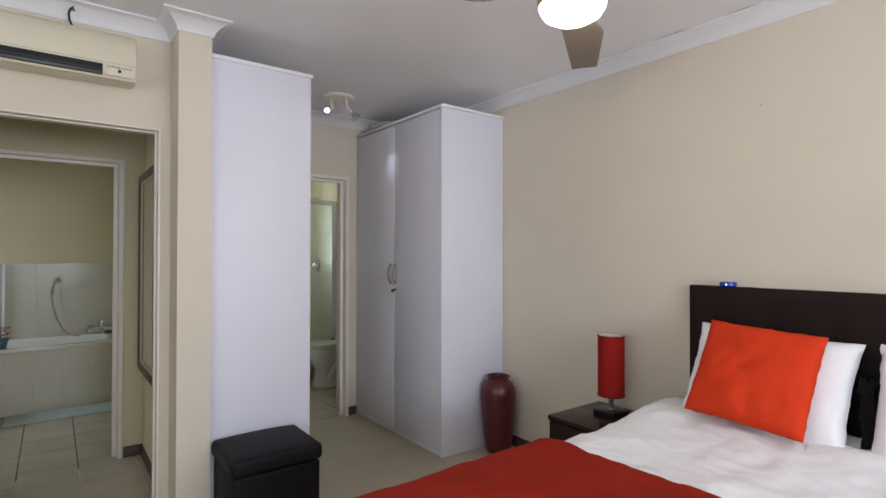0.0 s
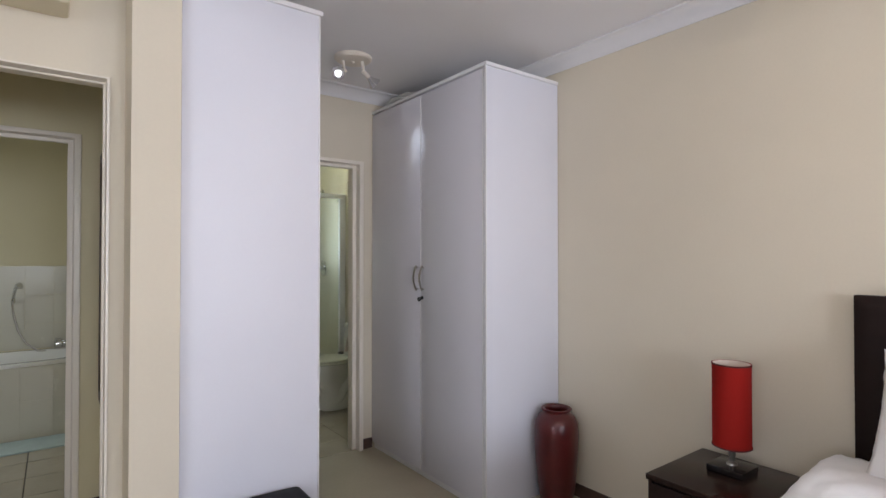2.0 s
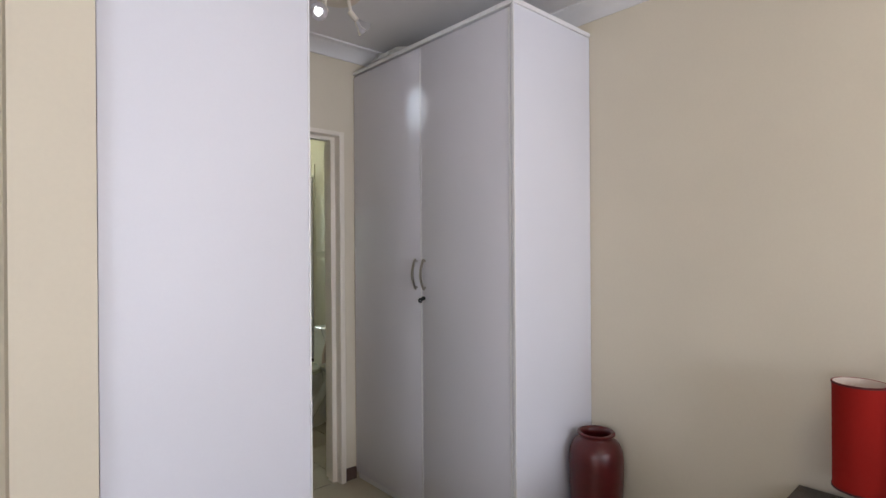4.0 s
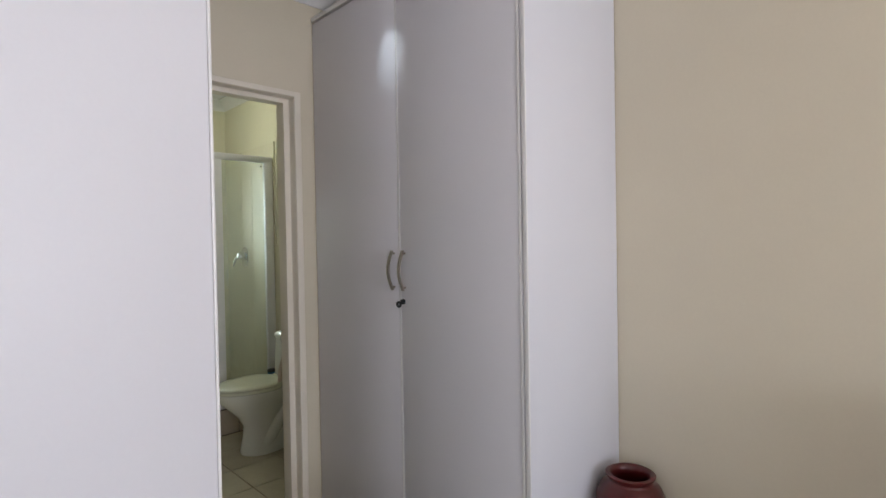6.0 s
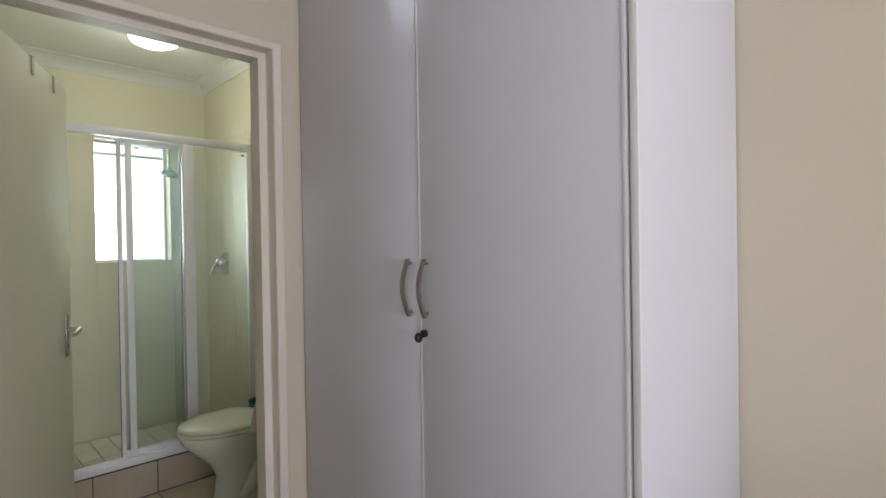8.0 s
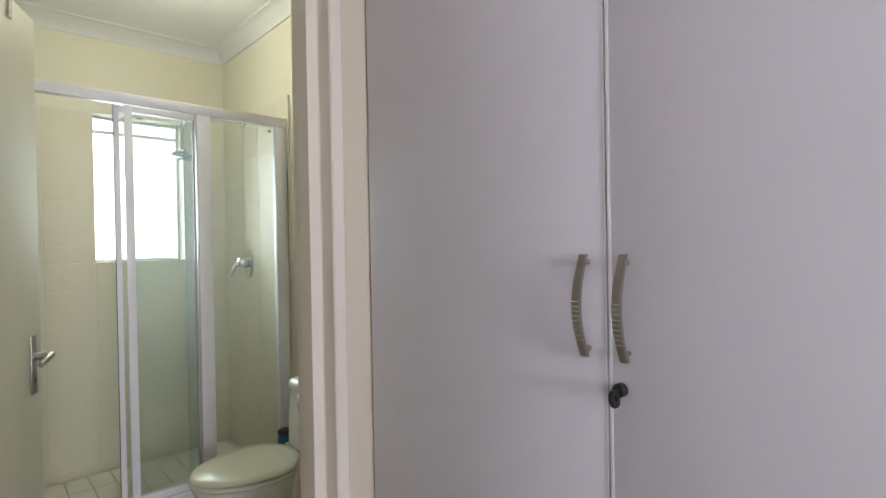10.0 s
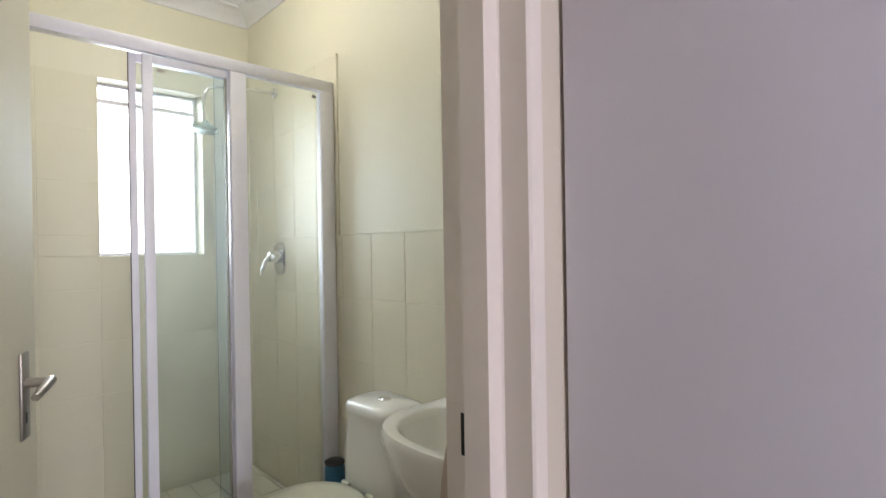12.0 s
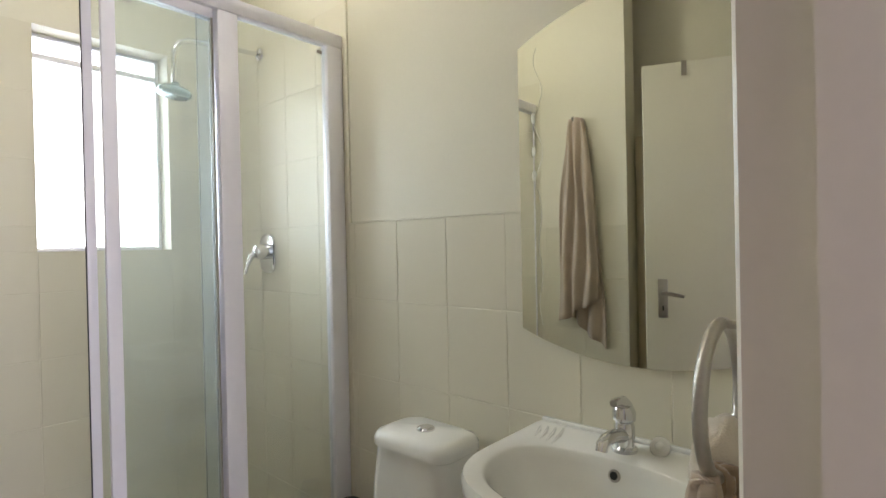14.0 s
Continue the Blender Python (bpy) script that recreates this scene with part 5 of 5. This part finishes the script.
for k in range(70):
    a, r, z = random.uniform(0, 6.28), random.uniform(0.0, 0.085), random.uniform(0.67, 0.765)
    m = pose(-0.235 + r * math.cos(a), 6.11 + r * math.sin(a), z, random.uniform(-50, 50), random.uniform(-50, 50), random.uniform(0, 360))
    tgt = _bp if k % 2 else _bm
    vs = [tgt.verts.new(m @ Vector(p)) for p in ((-0.012, 0, 0), (0, -0.009, 0.003), (0.016, 0, 0), (0, 0.009, 0.003))]
    tgt.faces.new(vs)
tagged(part("leaves", _bm, LEAF, _fp, smooth=False), kind="stuff")
tagged(part("flowers", _bp, PETAL, _fp, "clustered red flowers", smooth=False), kind="stuff")
_tp2 = thing("terracotta_pot", (-0.275, 6.09, 0.58), "small terracotta pot on the bath rim", "pot")
part("body", lathe(B(), [(0.030, 0.581), (0.042, 0.635), (0.046, 0.637), (0.046, 0.648), (0.036, 0.646)], 24, pose(-0.262, 6.05, 0)), TERRA, _tp2)
_bs = thing("bath_screen", (-0.27, 6.70, 0.58), "folded glass bath screen with white edge strips", "bath screen")
for xx in (-0.255, -0.305):
    part("edge_strip", bx(xx, xx + 0.018, 6.70, 6.725, 0.581, 1.31, bevel=0.003), ALU, _bs)
part("pane", bx(-0.287, -0.255, 6.710, 6.715, 0.585, 1.305), GLASS, _bs, smooth=False)
_bm = bx(-0.19, 0.62, 5.70, 6.0, 0.0, 0.016, bevel=0.006)
tagged(part("bath_mat", _bm, MAT_BLUE), "pale aqua bath mat on the floor by the tub", "bath mat")
_bk = thing("laundry_basket", (-0.42, 5.80, 0), "brown woven laundry basket on the bathroom floor", "basket")
_pr = []
for i in range(16):
    _pr += [(0.150 + 0.03 * i / 15, 0.004 + i * 0.020), (0.156 + 0.03 * i / 15, 0.014 + i * 0.020)]
part("body", lathe(B(), _pr, 40, pose(-0.42, 5.80, 0)), TERRA, _bk)


# ---- tile pieces, last ----
_tile_mesh = {}


def tile(parent, material, name, centre, size, axis):
    """One tile as an object of its own; alike tiles share a mesh. axis: the direction it faces."""
    key = (round(size[0], 3), round(size[1], 3), axis, material.name)
    me = _tile_mesh.get(key)
    if me is None:
        a, b, t = size[0] / 2, size[1] / 2, 0.007
        e = min(0.0016, a * 0.4, b * 0.4)
        bm = B()
        rings = [[(-a, -b, 0), (a, -b, 0), (a, b, 0), (-a, b, 0)], [(-a, -b, t - e * 0.6), (a, -b, t - e * 0.6), (a, b, t - e * 0.6), (-a, b, t - e * 0.6)], [(-a + e, -b + e, t), (a - e, -b + e, t), (a - e, b - e, t), (-a + e, b - e, t)]]
        loft(bm, rings)
        turn = {"z": Matrix(), "-x": Matrix(((0, 0, -1), (1, 0, 0), (0, 1, 0))).to_4x4(), "x": Matrix(((0, 0, 1), (1, 0, 0), (0, 1, 0))).to_4x4(), "-y": Matrix(((1, 0, 0), (0, 0, -1), (0, 1, 0))).to_4x4()}[axis]
        bmesh.ops.transform(bm, matrix=turn, verts=bm.verts)
        bmesh.ops.recalc_face_normals(bm, faces=bm.faces)
        me = bpy.data.meshes.new(name)
        bm.to_mesh(me)
        bm.free()
        me.materials.append(material)
        _tile_mesh[key] = me
    ob = new(name, me)
    ob.location = centre
    ob.parent = parent
    if parent.parent is not None:
        ob.matrix_parent_inverse = Matrix()
    return ob


def cuts(lo, hi, start, step, extra=()):
    vals = {round(lo, 4), round(hi, 4), *[e for e in extra if lo < e < hi]}
    k = math.ceil((lo - start) / step)
    while start + k * step < hi:
        v = start + k * step
        if all(abs(v - o) > 0.012 for o in vals):
            vals.add(v)
        k += 1
    return sorted(vals)


def tiles(parent, material, us, vs, at, axis, gap=0.0025, skip=None, name="tile"):
    for u0, u1 in zip(us, us[1:]):
        for v0, v1 in zip(vs, vs[1:]):
            cu, cv = (u0 + u1) / 2, (v0 + v1) / 2
            if skip and skip(cu, cv) or u1 - u0 < 0.012 or v1 - v0 < 0.012:
                continue
            j = random.uniform(-0.0005, 0.0003)
            c = (cu, cv, at + j) if axis == "z" else (at + j, cu, cv) if axis in ("x", "-x") else (cu, at + j, cv)
            tile(parent, material, name, c, (u1 - u0 - gap, v1 - v0 - gap), axis)


random.seed(11)
_obj = bpy.data.objects
tiles(_obj["wall_ensuite_east"], TILE_WALL, cuts(YR + 0.004, 5.84, 5.386, 0.2125), cuts(0.0, 1.364, 1.364, 0.2625), XT + 0.0055, "-x")
tiles(_obj["wall_ensuite_east"], TILE_WALL, cuts(5.84, YF - 0.008, 5.386, 0.2125), cuts(0.10, 2.151, 1.364, 0.2625), XT + 0.0055, "-x")
tiles(_obj["wall_ensuite_north"], TILE_WALL, cuts(XW + 0.008, 2.815, 2.566, 0.234, (2.098, 2.566)), cuts(0.10, 2.13, 1.383, 0.2475, (1.288,)), YF + 0.0055, "-y", gap=0.0014, skip=lambda u, v: 2.098 < u < 2.566 and 1.288 < v < 2.13)
tiles(_obj["wall_ensuite_west"], TILE_WALL, cuts(5.375, 5.84, 5.386, 0.2125), cuts(0.0, 1.364, 1.364, 0.2625), XW - 0.0055, "x")
tiles(_obj["wall_ensuite_west"], TILE_WALL, cuts(5.84, YF - 0.008, 5.386, 0.2125), cuts(0.10, 2.151, 1.364, 0.2625), XW - 0.0055, "x")
tiles(_obj["floor_ensuite"], TILE_FLOOR, cuts(0.955, 2.812, 1.892, 0.308), cuts(4.365, 5.856, 5.856, 0.308), -0.006, "z", 0.006)
tiles(kerb, TILE_KERB, cuts(XW + 0.01, 2.812, 1.892, 0.308), [0.003, 0.184], 5.858, "-y", 0.006)
tiles(shower_floor, TILE_SHOWER, cuts(XW + 0.01, 2.81, 1.6, 0.108), cuts(5.96, YF - 0.01, 5.96, 0.20), 0.096, "z", 0.005)
tiles(_obj["floor_hall"], TILE_FLOOR, cuts(-0.84, 0.636, 0.272, 0.32), cuts(YA + 0.06, 4.46, 4.20, 0.32), -0.006, "z", 0.007)
tiles(_obj["floor_hall"], TILE_FLOOR, cuts(-1.49, 0.716, 0.272, 0.32), cuts(4.46, YB, 4.20, 0.32), -0.006, "z", 0.007)
tiles(front, TILE_BATH, cuts(-1.48, 0.716, 0.0, 0.205), cuts(0.0, 0.548, 0.548, 0.255), YB + 0.0155, "-y", 0.0012)
tiles(_obj["wall_bathroom_north"], TILE_BATH, cuts(-1.49, 0.716, 0.0, 0.205), cuts(0.585, 1.31, 1.31, 0.255), YF + 0.0135, "-y", 0.0012)
